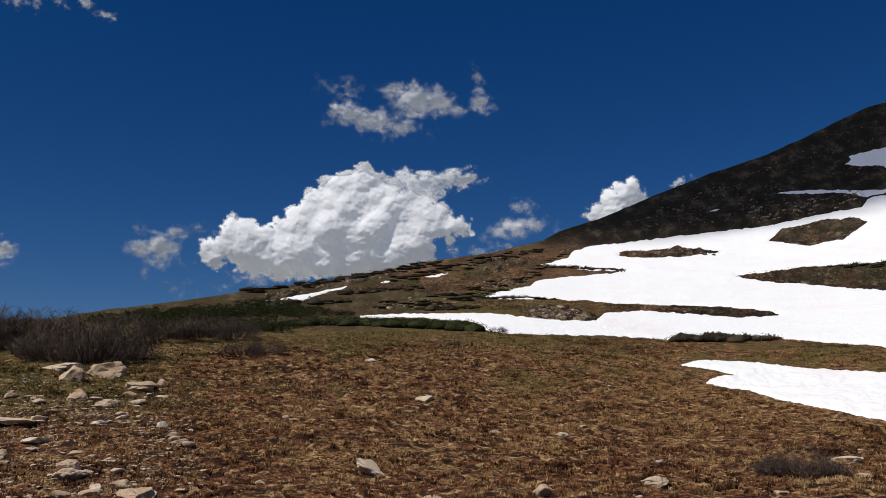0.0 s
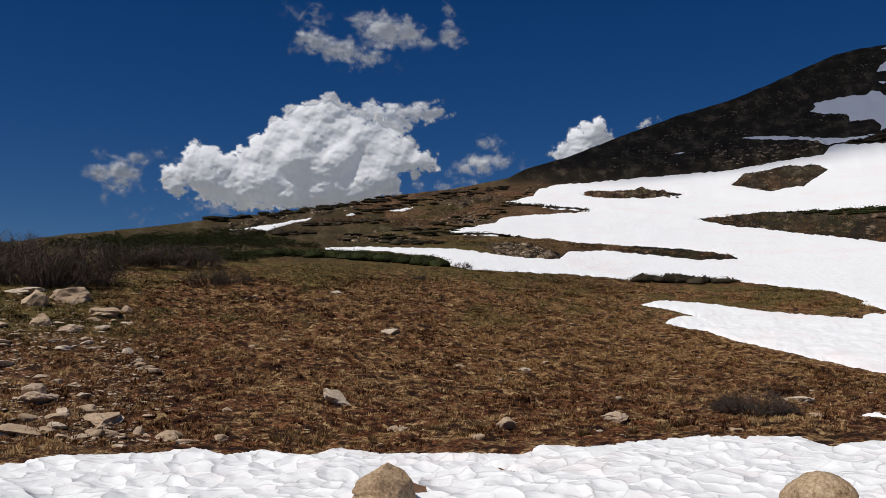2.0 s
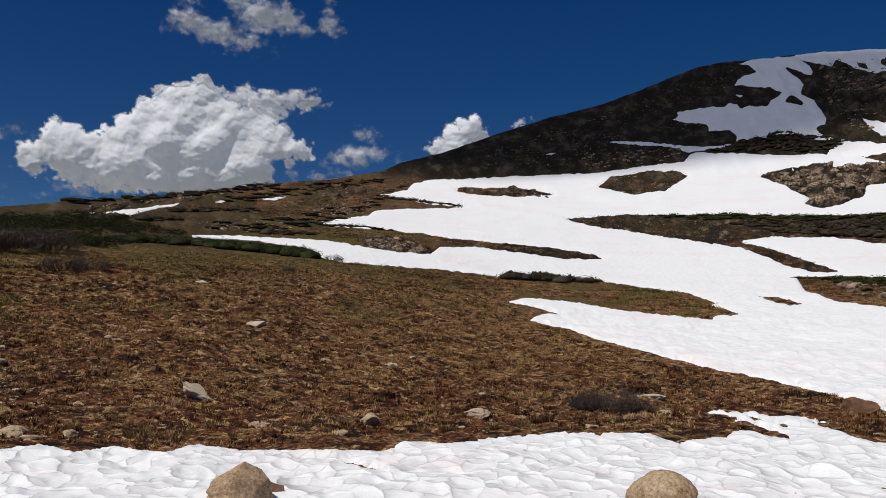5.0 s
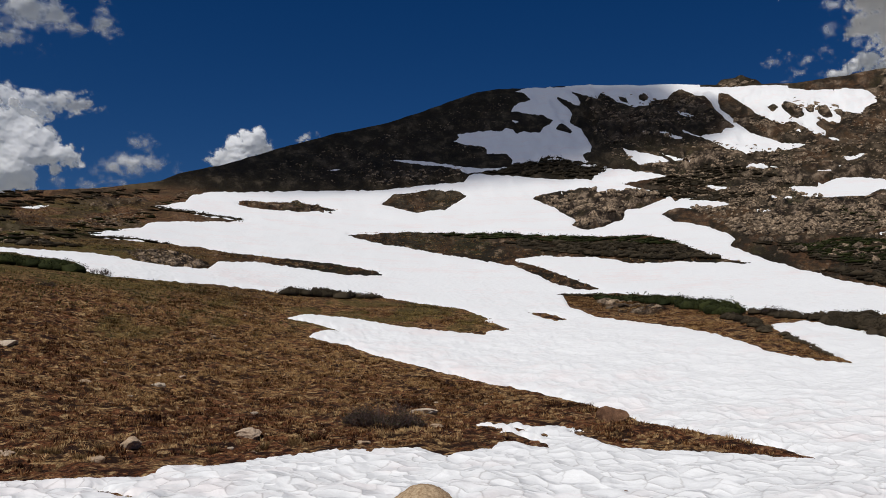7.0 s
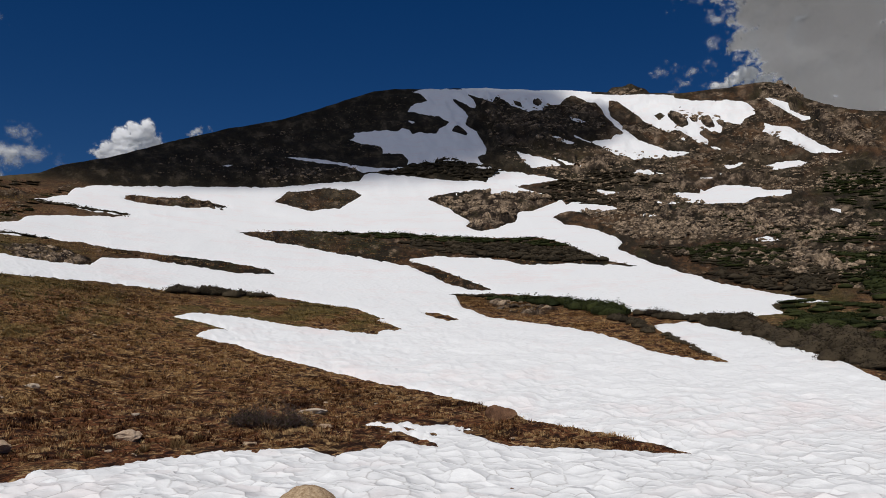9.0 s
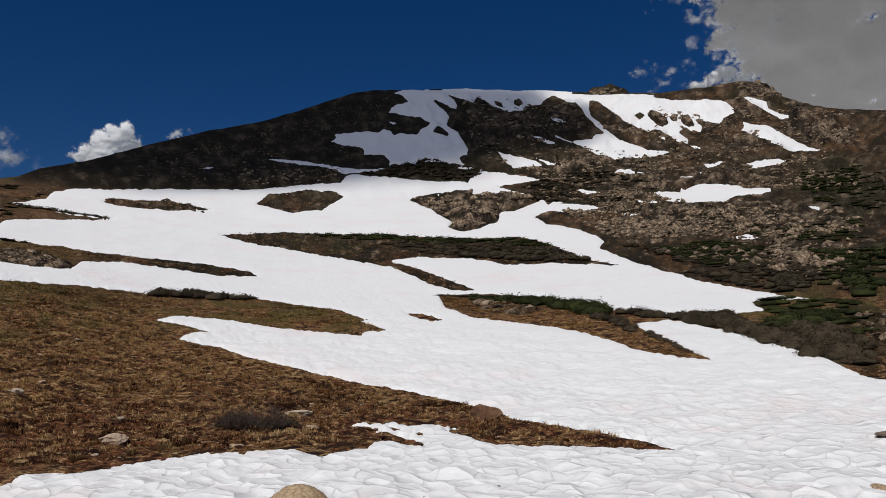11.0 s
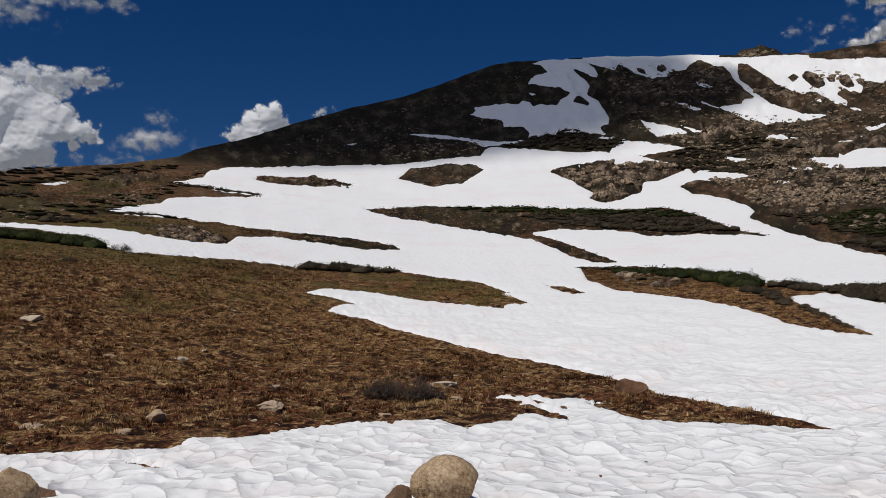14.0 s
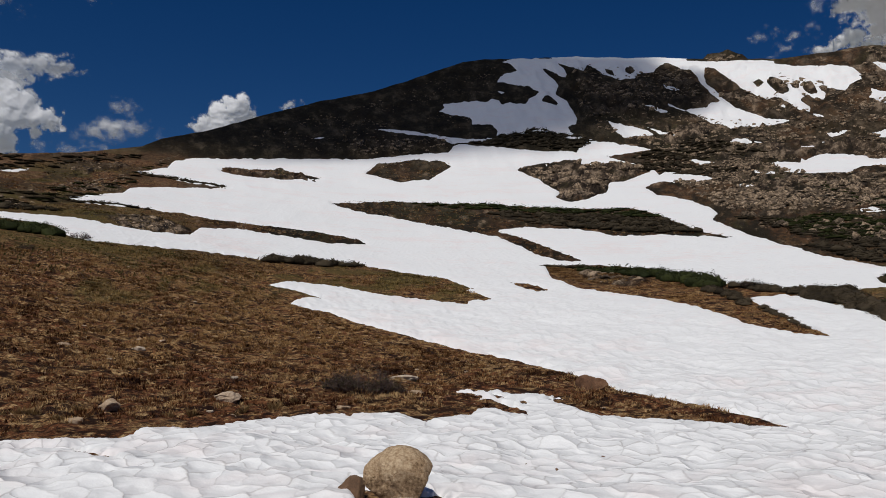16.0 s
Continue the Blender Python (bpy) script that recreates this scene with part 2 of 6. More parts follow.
DARKISLE = [(151.5, 274.9), (162.4, 282.7), (172.5, 283.1), (178.9, 277.0), (175.6, 260.6), (174.1, 251.4), (172.9, 246.2), (164.5, 239.2), (157.0,
    229.9), (154.3, 235.7), (149.8, 238.8), (147.4, 245.4), (142.1, 254.9), (139.0, 261.2), (134.0, 266.2), (143.4, 269.5)]
GULLY_OVER = [(281.4, 501.3), (284.4, 492.1), (274.4, 466.3), (265.1, 463.6), (251.5, 448.5), (242.8, 436.4), (245.2, 430.7), (248.3, 420.0), (250.4, 414.2),
    (246.9, 402.4), (245.4, 394.1), (237.1, 383.6), (231.5, 380.1), (218.0, 362.2), (214.9, 366.1), (214.4, 370.8), (206.8, 365.8), (213.3, 380.3), (212.9, 387.1),
    (203.9, 377.7), (202.8, 384.6), (197.3, 384.4), (190.6, 382.3), (181.3, 378.8), (177.7, 370.0), (169.4, 358.7), (169.7, 345.8), (175.3, 340.3), (171.5, 328.7),
    (165.0, 316.7), (170.0, 314.8), (172.6, 313.7), (165.0, 294.9), (156.9, 281.6)]
GULLY_UNDER = [(165.3, 279.3), (172.6, 275.1), (174.1, 265.9), (174.4, 255.3), (174.5, 246.9), (177.6, 246.2), (180.3, 256.8), (181.9, 266.2), (187.9, 279.0),
    (193.8, 289.7), (200.8, 294.7), (210.8, 308.6), (219.9, 324.2), (231.3, 343.8), (239.2, 357.6), (243.2, 369.8), (249.4, 384.6), (264.8, 404.9), (273.0, 421.6),
    (277.9, 433.6), (287.6, 458.6), (291.5, 461.4), (287.5, 445.3), (282.4, 425.1), (291.5, 437.0), (302.4, 456.5), (310.2, 473.6), (320.9, 492.1), (311.6, 504.2),
    (296.8, 509.8)]
GREY = GULLY_OVER + GULLY_UNDER
GREYISLE = [(231.0, 368.3), (240.9, 381.2), (243.3, 379.6), (232.1, 355.5), (228.2, 351.0), (228.6, 360.3)]
STRIP = [(120.8, 314.1), (125.4, 314.2), (128.7, 310.8), (131.8, 307.3), (137.8, 299.9), (138.1, 291.4), (140.4, 285.7), (144.1, 279.5), (153.9,
    279.2), (150.0, 272.0), (144.2, 270.9), (137.1, 270.1), (131.9, 268.4), (133.4, 276.0), (135.0, 288.7), (130.8, 294.3), (127.2, 296.3), (124.3,
    302.9)]
CREST_OVER = [(373.5, 424.6), (372.1, 444.0), (361.4, 460.2), (348.3, 475.4), (340.4, 487.3), (334.5, 493.4), (321.3, 501.1), (312.3, 484.1),
    (311.4, 473.9), (308.3, 460.7), (307.8, 451.6), (305.5, 439.0), (321.1, 457.7), (315.6, 441.4), (305.1, 418.1), (305.0, 410.8), (300.3, 396.4),
    (305.1, 396.3), (307.7, 392.5), (319.7, 405.2), (323.8, 405.7), (326.7, 401.4), (340.0, 412.9), (353.9, 422.5), (352.8, 415.4), (343.7, 396.0),
    (344.3, 388.5), (332.4, 370.9), (321.1, 356.5), (311.2, 341.9), (298.2, 323.8), (288.0, 307.9), (280.2, 297.2), (274.2, 297.2), (264.4, 289.0),
    (258.7, 294.2), (254.2, 290.7), (247.2, 277.1), (235.4, 255.6), (229.8, 241.2), (223.1, 231.1), (231.2, 235.1), (233.1, 228.5), (240.9, 234.3),
    (235.4, 227.5), (236.6, 224.9), (247.8, 227.7)]
CREST_UNDER = [(251.5, 231.6), (250.1, 241.9), (258.2, 254.2), (262.3, 262.8), (268.8, 276.4), (278.8, 289.6), (285.9, 301.6), (299.5, 319.2),
    (307.5, 331.9), (320.1, 350.1), (333.9, 366.6), (354.2, 387.6), (354.1, 380.6), (340.6, 358.5), (325.1, 335.2), (309.2, 312.5), (296.0, 290.0),
    (291.4, 280.4), (298.9, 283.6), (295.4, 277.0), (287.4, 266.2), (272.0, 245.8), (268.6, 237.7), (277.6, 245.1), (285.4, 255.1), (293.4, 264.6),
    (304.5, 270.5), (295.6, 258.8), (293.3, 251.9), (308.9, 264.6), (314.8, 273.1), (322.1, 276.7), (318.0, 265.7), (315.3, 259.6), (327.2, 267.9),
    (342.6, 273.4), (355.3, 283.3), (370.4, 299.6), (377.9, 310.1), (378.9, 322.1), (373.3, 333.9), (377.1, 357.8), (384.1, 363.5), (383.2, 381.9),
    (374.0, 393.1), (366.1, 417.3)]
CREST_ROCKS = ([(331.4, 319.5), (341.6, 327.2), (343.8, 325.9), (335.3, 313.4), (326.2, 301.3), (313.5, 288.3), (305.3, 284.7), (312.5, 296.6)],
               [(334.6, 300.7), (338.8, 299.0), (326.7, 285.6), (313.2, 272.3), (305.8, 269.0), (314.1, 280.4)],
               [(329.1, 301.9), (335.4, 303.7), (323.3, 291.4), (319.9, 291.4)],
               [(329.5, 327.1), (334.8, 327.4), (328.8, 318.4), (320.2, 314.2)],
               [(319.0, 437.0), (316.8, 425.3), (308.9, 413.5), (308.9, 420.9)],
               [(329.6, 431.0), (334.5, 431.1), (326.8, 417.7), (317.2, 409.0), (318.3, 415.7)])
SMALL_PATCHES = (
    [(386.1, 302.1), (387.0, 297.5), (375.9, 279.3), (360.5, 268.1), (343.1, 249.2), (340.5, 242.5), (330.2, 235.4), (328.8, 238.4), (347.6, 258.7), (370.2, 283.5)],
    [(323.6, 254.0), (317.5, 243.8), (313.6, 233.8), (298.9, 217.7), (278.7, 196.4), (261.2, 179.0), (257.2, 171.8), (254.2, 169.9), (252.1, 179.3), (266.1, 193.2), (277.9, 207.7), (303.4, 239.7), (308.8, 242.0)],
    [(166.3, 159.9), (171.3, 160.1), (169.3, 153.1), (179.0, 161.4), (174.2, 155.9), (183.9, 161.2), (188.0, 161.5), (184.5, 147.9), (178.2, 139.5), (179.5, 134.0), (170.2, 127.2), (165.4, 128.3), (162.5, 131.1), (154.0, 126.8), (151.8, 131.7), (151.6, 137.2), (151.3, 141.2), (157.5, 147.7)],
    [(224.1, 177.0), (233.5, 179.3), (238.3, 174.3), (234.6, 167.9), (227.8, 165.9), (217.9, 167.6)],
    [(226.2, 193.8), (227.4, 191.0), (234.2, 191.7), (226.4, 186.2), (217.7, 184.8)],
    [(203.8, 213.0), (208.6, 215.1), (208.7, 210.7), (202.7, 196.4), (200.8, 201.8), (198.2, 206.1)],
    [(282.3, 265.9), (280.5, 261.2), (273.4, 253.7), (275.0, 257.5)],
    [(265.2, 233.8), (265.0, 230.1), (259.5, 222.7), (259.1, 226.2)],
    [(217.2, 295.9), (214.2, 287.7), (213.2, 277.5), (210.1, 262.9), (203.0, 247.8), (190.4, 249.5), (201.6, 270.1)],
    [(216.9, 272.1), (212.4, 258.5), (205.4, 238.6), (203.4, 246.2)],
    [(257.1, 322.0), (257.5, 317.1), (248.0, 292.3), (244.4, 295.3)],
    [(251.9, 328.3), (253.6, 324.0), (248.7, 319.6)],
    [(266.1, 316.9), (259.6, 301.7), (255.9, 292.1), (251.8, 287.5), (261.2, 310.2)],
    [(304.7, 365.4), (303.7, 358.2), (296.7, 338.2), (295.8, 351.8)],
    [(165.3, 188.5), (166.4, 185.2), (164.8, 174.0), (158.2, 175.7)],
    [(151.8, 152.6), (151.8, 146.8), (150.9, 142.0), (147.4, 140.4), (147.8, 147.4)],
    [(129.6, 132.8), (130.7, 132.2), (128.5, 127.5), (126.1, 128.7)],
    [(101.1, 81.6), (103.6, 81.5), (98.8, 75.7), (97.7, 78.6)],
    [(143.4, 99.4), (146.6, 98.8), (138.6, 93.5)],
    [(209.9, 181.9), (211.1, 181.1), (206.9, 177.4), (205.7, 178.2)],
    [(200.1, 181.5), (202.1, 177.0), (198.6, 174.4), (197.1, 177.9)],
    [(-17.8, 82.5), (-15.9, 89.3), (-14.1, 101.1), (-11.9, 113.1), (-12.1, 106.0), (-13.4, 95.4), (-13.6, 85.5), (-15.9, 83.5)],
    [(-8.7, 119.3), (-6.5, 128.5), (-7.2, 119.3)],
    [(-3.4, 133.5), (1.5, 146.1), (-0.4, 134.4)],
    [(87.5, 284.8), (96.1, 294.0), (90.6, 284.3)],
    [(228.2, 410.0), (229.5, 403.0), (223.8, 397.2)],
)


OUTCROPS = (
    (OUTCROP, 170, 0.7, 2.6), ([(6.9, 77.9), (10.2, 87.3), (12.5, 83.2), (13.3, 74.0), (9.60, 68.35), (7.10, 69.24)], 90, 0.25, 0.8), ([(79.2, 204.9), (92.6, 222.9), (103.9, 225.5), (92.2, 214.2)], 20, 0.25, 0.9), ([(52.8, 194.7), (58.5, 184.3), (52.1, 183.2)], 24, 0.25, 0.8),
    ([(36.79, 53.79), (38.59, 53.47), (37.97, 48.63), (35.83, 44.43), (33.51, 44.61), (33.80, 48.09)], 26, 0.2, 0.9), ([(374.9, 409.2), (387.9, 396.4), (380.5, 386.4), (369.5, 400.6)], 40, 1.5, 4.0),
    ([(418.4, 331.6), (418.9, 310.2), (394.3, 285.1), (378.7, 274.1), (386.0, 300.6)], 60, 1.5, 4.5), ([(322.5, 395.0), (344.0, 401.6), (277.3, 301.4), (272.1, 270.1), (282.7, 311.2), (287.1, 342.3)], 90, 1.2, 4.0),
    ([(179.8, 240.8), (199.2, 241.5), (239.0, 245.2), (203.5, 190.0), (181.5, 169.7), (189.6, 205.2), (184.5, 226.5)], 170, 0.8, 2.6), ([(143.9, 131.4), (156.2, 127.5), (146.8, 110.8), (123.2, 91.5), (110.1, 90.1), (105.3, 91.6), (97.7, 99.4), (116.5, 122.3)], 150, 0.6, 2.2),
    ([(144.7, 115.2), (147.3, 111.2), (132.3, 85.5), (112.0, 72.1), (116.3, 82.1), (112.2, 85.9)], 70, 0.5, 1.9), ([(91.5, 68.9), (88.7, 64.6), (77.8, 53.6), (68.1, 47.2), (72.5, 52.6), (77.3, 58.3)], 45, 0.4, 1.5),
    ([(337.7, 324.0), (343.3, 321.1), (337.6, 291.0), (311.3, 267.8), (305.2, 276.9), (316.2, 303.7)], 30, 1.5, 4.0), ([(6.7, 80.3), (10.7, 88.7), (13.3, 77.1), (8.33, 68.56)], 40, 0.2, 0.7),
    ([(95.2, 277.6), (134.5, 276.4), (125.6, 255.9), (86.0, 238.5)], 110, 0.8, 2.4), ([(5.2, 160.1), (16.5, 181.8), (18.3, 171.2), (7.7, 148.5)], 26, 0.3, 1.0), ([(302.5, 447.2), (290.8, 388.9), (287.9, 349.6), (235.4, 286.0), (210.3, 300.8), (247.9, 364.2)], 120, 1.2, 3.4),
    ([(316.7, 437.6), (336.4, 432.3), (311.9, 394.5), (302.7, 404.8)], 16, 1.0, 2.6), ([(45.36, 29.39), (42.03, 23.64), (34.60, 19.51), (34.05, 20.61)], 40, 0.2, 0.9), ([(39.9, 191.4), (56.8, 181.2), (55.2, 172.4), (38.7, 180.2)], 20, 0.3, 0.8), ([(101.3, 108.5), (121.1, 114.7), (102.5, 92.6), (92.8, 93.5)], 70, 0.4, 1.6),
    ([(363.6, 260.1), (314.9, 199.8), (253.6, 156.7), (269.1, 182.0)], 50, 0.8, 2.2), ([(-19.8, 82.2), (-16.4, 107.2), (-8.8, 138.8), (-6.7, 131.0), (-13.9, 109.2), (-16.8, 82.6)], 50, 0.2, 0.8),
)

ROCK_RINGS = [to_angles(o[0]) for o in OUTCROPS]


def bedrock(az, el):
    """How much bare rock breaks through, 0 to 1."""
    az, el = np.asarray(az, float), np.asarray(el, float)
    m = np.zeros(az.shape)
    wx, wy = az + 0.25 * fbm(az / 0.9, el / 0.5, 3, 17), el + 0.15 * fbm(az / 0.9 + 5, el / 0.5, 3, 18)
    for ring in ROCK_RINGS:
        (a0, e0), (a1, e1) = np.min(ring, 0) - 0.5, np.max(ring, 0) + 0.5
        k = (az > a0) & (az < a1) & (el > e0) & (el < e1)
        if k.any():
            m[k] = np.maximum(m[k], smooth(-0.12, 0.2, inside_distance(wx[k], wy[k], ring)))
    slabs = smooth(0.25, 0.5, fbm(az / 3.2, el / 0.8, 4, 19)) * smooth(8.5, 10, el) * np.clip(smooth(44, 48, az + (el - 9) * 1.2) + smooth(13.2, 14, el) + smooth(6, 2, az), 0, 1) * (1 - 0.8 * smooth(36, 30, az) * smooth(12, 13, el))
    return np.maximum(m, 0.8 * slabs)

# ---- materials ----
class Nodes:
    """Short hand for building one node material."""

    def __init__(self, name, roughness=0.9):
        self.mat = bpy.data.materials.new(name)
        self.mat.use_nodes = True
        self.tree = self.mat.node_tree
        self.bsdf = self.tree.nodes["Principled BSDF"]
        self.bsdf.inputs["Roughness"].default_value = roughness
        self.bsdf.inputs["Specular IOR Level"].default_value = 0.25
        self.pos = self.add("ShaderNodeNewGeometry").outputs["Position"]

    def add(self, kind):
        return self.tree.nodes.new(kind)

    def link(self, a, b):
        self.tree.links.new(a, b)

    def noise(self, size, detail=4, rough=0.55, stretch=None, vector=None):
        n = self.add("ShaderNodeTexNoise")
        n.inputs["Scale"].default_value, n.inputs["Detail"].default_value, n.inputs["Roughness"].default_value = 1 / size, detail, rough
        v = vector or self.pos
        if stretch:
            m = self.add("ShaderNodeMapping")
            m.inputs["Scale"].default_value = stretch
            self.link(v, m.inputs["Vector"])
            v = m.outputs["Vector"]
        self.link(v, n.inputs["Vector"])
        return n.outputs["Fac"]

    def slope_space(self):
        """Across and up the mountainside, in metres as they are half way up."""
        n = self.add("ShaderNodeCombineXYZ")
        for axis in ("across", "up"):
            self.link(self.attr(axis), n.inputs["X" if axis == "across" else "Y"])
        return n.outputs[0]

    def cells(self, size, out="Distance", feature="F1", vector=None, flat=False):
        n = self.add("ShaderNodeTexVoronoi")
        n.feature = feature
        n.voronoi_dimensions = "2D" if flat else "3D"
        n.inputs["Scale"].default_value = 1 / size
        self.link(vector or self.pos, n.inputs["Vector"])
        return n.outputs[out]

    def ramp(self, fac, *stops):
        n = self.add("ShaderNodeValToRGB")
        e = n.color_ramp.elements
        while len(e) < len(stops):
            e.new(0.5)
        for el, (p, c) in zip(e, stops):
            el.position = p
            el.color = (*c, 1) if isinstance(c, tuple) else (c, c, c, 1)
        self.link(fac, n.inputs["Fac"])
        return n.outputs["Color"]

    def mix(self, fac, a, b, blend="MIX"):
        n = self.add("ShaderNodeMix")
        n.data_type, n.blend_type = "RGBA", blend
        for sock, v in ((n.inputs["Factor"], fac), (n.inputs["A"], a), (n.inputs["B"], b)):
            if isinstance(v, (int, float)):
                sock.default_value = v if sock.type == "VALUE" else (v, v, v, 1)
            elif isinstance(v, tuple):
                sock.default_value = (*v, 1)
            else:
                self.link(v, sock)
        return n.outputs["Result"]

    def maths(self, op, a, b=0.0):
        n = self.add("ShaderNodeMath")
        n.operation = op
        for sock, v in zip(n.inputs, (a, b)):
            if isinstance(v, (int, float)):
                sock.default_value = v
            else:
                self.link(v, sock)
        return n.outputs["Value"]

    def attr(self, name):
        n = self.add("ShaderNodeAttribute")
        n.attribute_name = name
        return n.outputs["Fac"]

    def random(self):
        return self.add("ShaderNodeObjectInfo").outputs["Random"]

    def island(self):
        return self.add("ShaderNodeNewGeometry").outputs["Random Per Island"]

    def bump(self, height, strength=0.5, distance=0.05):
        n = self.add("ShaderNodeBump")
        n.inputs["Strength"].default_value, n.inputs["Distance"].default_value = strength, distance
        self.link(height, n.inputs["Height"])
        before = self.bsdf.inputs["Normal"].links
        if before:
            self.link(before[0].from_socket, n.inputs["Normal"])
        self.link(n.outputs["Normal"], self.bsdf.inputs["Normal"])

    def colour(self, c):
        if isinstance(c, tuple):
            self.bsdf.inputs["Base Color"].default_value = (*c, 1)
        else:
            self.link(c, self.bsdf.inputs["Base Color"])
        return self


def ground_material():
    n = Nodes("alpine_ground", 0.95)
    n.bsdf.inputs["Specular IOR Level"].default_value = 0.1
    fine, clump, drift, broad = n.noise(0.09, 5, 0.7), n.noise(0.45, 5, 0.65), n.noise(2.2, 4), n.noise(14, 4)
    tuft = n.noise(0.22, 4, 0.65)
    soil = n.ramp(tuft, (0.36, (0.022, 0.009, 0.005)), (0.5, (0.125, 0.045, 0.018)), (0.66, (0.23, 0.105, 0.048)))
    straw = n.ramp(fine, (0.36, (0.045, 0.02, 0.009)), (0.48, (0.16, 0.082, 0.034)), (0.6, (0.4, 0.255, 0.115)))
    dry = n.mix(n.ramp(n.maths("ADD", n.maths("MULTIPLY", clump, 0.65), n.maths("MULTIPLY", drift, 0.45)), (0.53, 0.0), (0.61, 1.0)), soil, straw)
    golden = n.ramp(fine, (0.38, (0.08, 0.035, 0.013)), (0.5, (0.25, 0.13, 0.048)), (0.61, (0.5, 0.32, 0.14)))
    dry = n.mix(n.maths("MULTIPLY", n.attr("gold"), n.ramp(clump, (0.44, 0.1), (0.56, 1.0))), dry, golden)
    # near-black blotches at random: dark soil plus shade between tufts, as colour
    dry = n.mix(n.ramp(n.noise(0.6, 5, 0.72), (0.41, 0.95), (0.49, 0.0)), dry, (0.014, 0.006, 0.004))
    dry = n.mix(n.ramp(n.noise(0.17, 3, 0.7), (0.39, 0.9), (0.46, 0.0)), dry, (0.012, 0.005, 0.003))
    dry = n.mix(n.ramp(n.noise(0.3, 4, 0.7), (0.57, 0.0), (0.62, 0.85)), dry, (0.45, 0.305, 0.15))
    green = n.ramp(fine, (0.36, (0.022, 0.022, 0.006)), (0.5, (0.08, 0.07, 0.018)), (0.66, (0.2, 0.165, 0.05)))
    lush = n.maths("MULTIPLY", n.attr("moss"), n.ramp(n.maths("ADD", n.maths("MULTIPLY", drift, 0.5), n.maths("MULTIPLY", clump, 0.5)), (0.36, 0.1), (0.5, 1.0)))
    base = n.mix(lush, dry, green)
    hill = n.slope_space()
    rock = n.ramp(n.noise(4.0, 6, 0.72, vector=hill), (0.4, (0.012, 0.009, 0.006)), (0.5, (0.07, 0.05, 0.034)), (0.6, (0.33, 0.245, 0.17)))
    heath_shade_c = n.ramp(n.noise(5.0, 7, 0.75, vector=hill), (0.36, (0.008, 0.008, 0.004)), (0.52, (0.026, 0.022, 0.011)), (0.64, (0.12, 0.094, 0.06)))
    patch = n.noise(30, 5, 0.62, vector=hill)
    far_c = n.ramp(patch, (0.34, (0.024, 0.028, 0.01)), (0.43, (0.042, 0.036, 0.014)), (0.5, (0.075, 0.038, 0.018)), (0.57, (0.125, 0.067, 0.031)), (0.66, (0.05, 0.036, 0.016)))
    far_c = n.mix(n.ramp(n.noise(9, 5, 0.7, vector=hill), (0.45, 0.95), (0.53, 0.0)), far_c, (0.014, 0.013, 0.007))
    far_c = n.mix(n.ramp(n.noise(4.5, 5, 0.7, vector=hill), (0.57, 0.0), (0.63, 0.85)), far_c, (0.29, 0.21, 0.14))
    far_c = n.mix(n.ramp(n.noise(1.8, 4, 0.65, vector=hill), (0.42, 0.7), (0.52, 0.0)), far_c, (0.018, 0.014, 0.008))
    base = n.mix(n.attr("upland"), base, far_c)
    base = n.mix(n.maths("MULTIPLY", n.attr("heath"), n.ramp(n.noise(6.0, 6, 0.7, vector=hill), (0.4, 1.0), (0.7, 0.8))), base, heath_shade_c)
    crag = n.maths("MULTIPLY", n.attr("rocky"), n.ramp(n.noise(5.0, 6, 0.7, vector=hill), (0.38, 0.2), (0.5, 1.0)))
    base = n.mix(crag, base, rock)
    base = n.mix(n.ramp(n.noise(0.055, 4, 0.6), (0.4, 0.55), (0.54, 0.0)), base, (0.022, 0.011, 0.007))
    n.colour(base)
    ledge = n.maths("ADD", n.noise(13, 5, 0.6, vector=hill), n.maths("MULTIPLY", n.noise(4.0, 4, 0.65, vector=hill), 0.45))
    n.bump(n.maths("MULTIPLY", ledge, n.maths("ADD", n.maths("MULTIPLY", n.attr("upland"), 0.45), n.maths("MULTIPLY", n.attr("rocky"), 0.8))), 1.0, 4.0)
    n.bump(n.maths("ADD", n.maths("ADD", n.maths("MULTIPLY", fine, 0.35), n.maths("MULTIPLY", clump, 0.8)), n.maths("MULTIPLY", drift, 2.0)), 1.0, 0.12)
    return n.mat


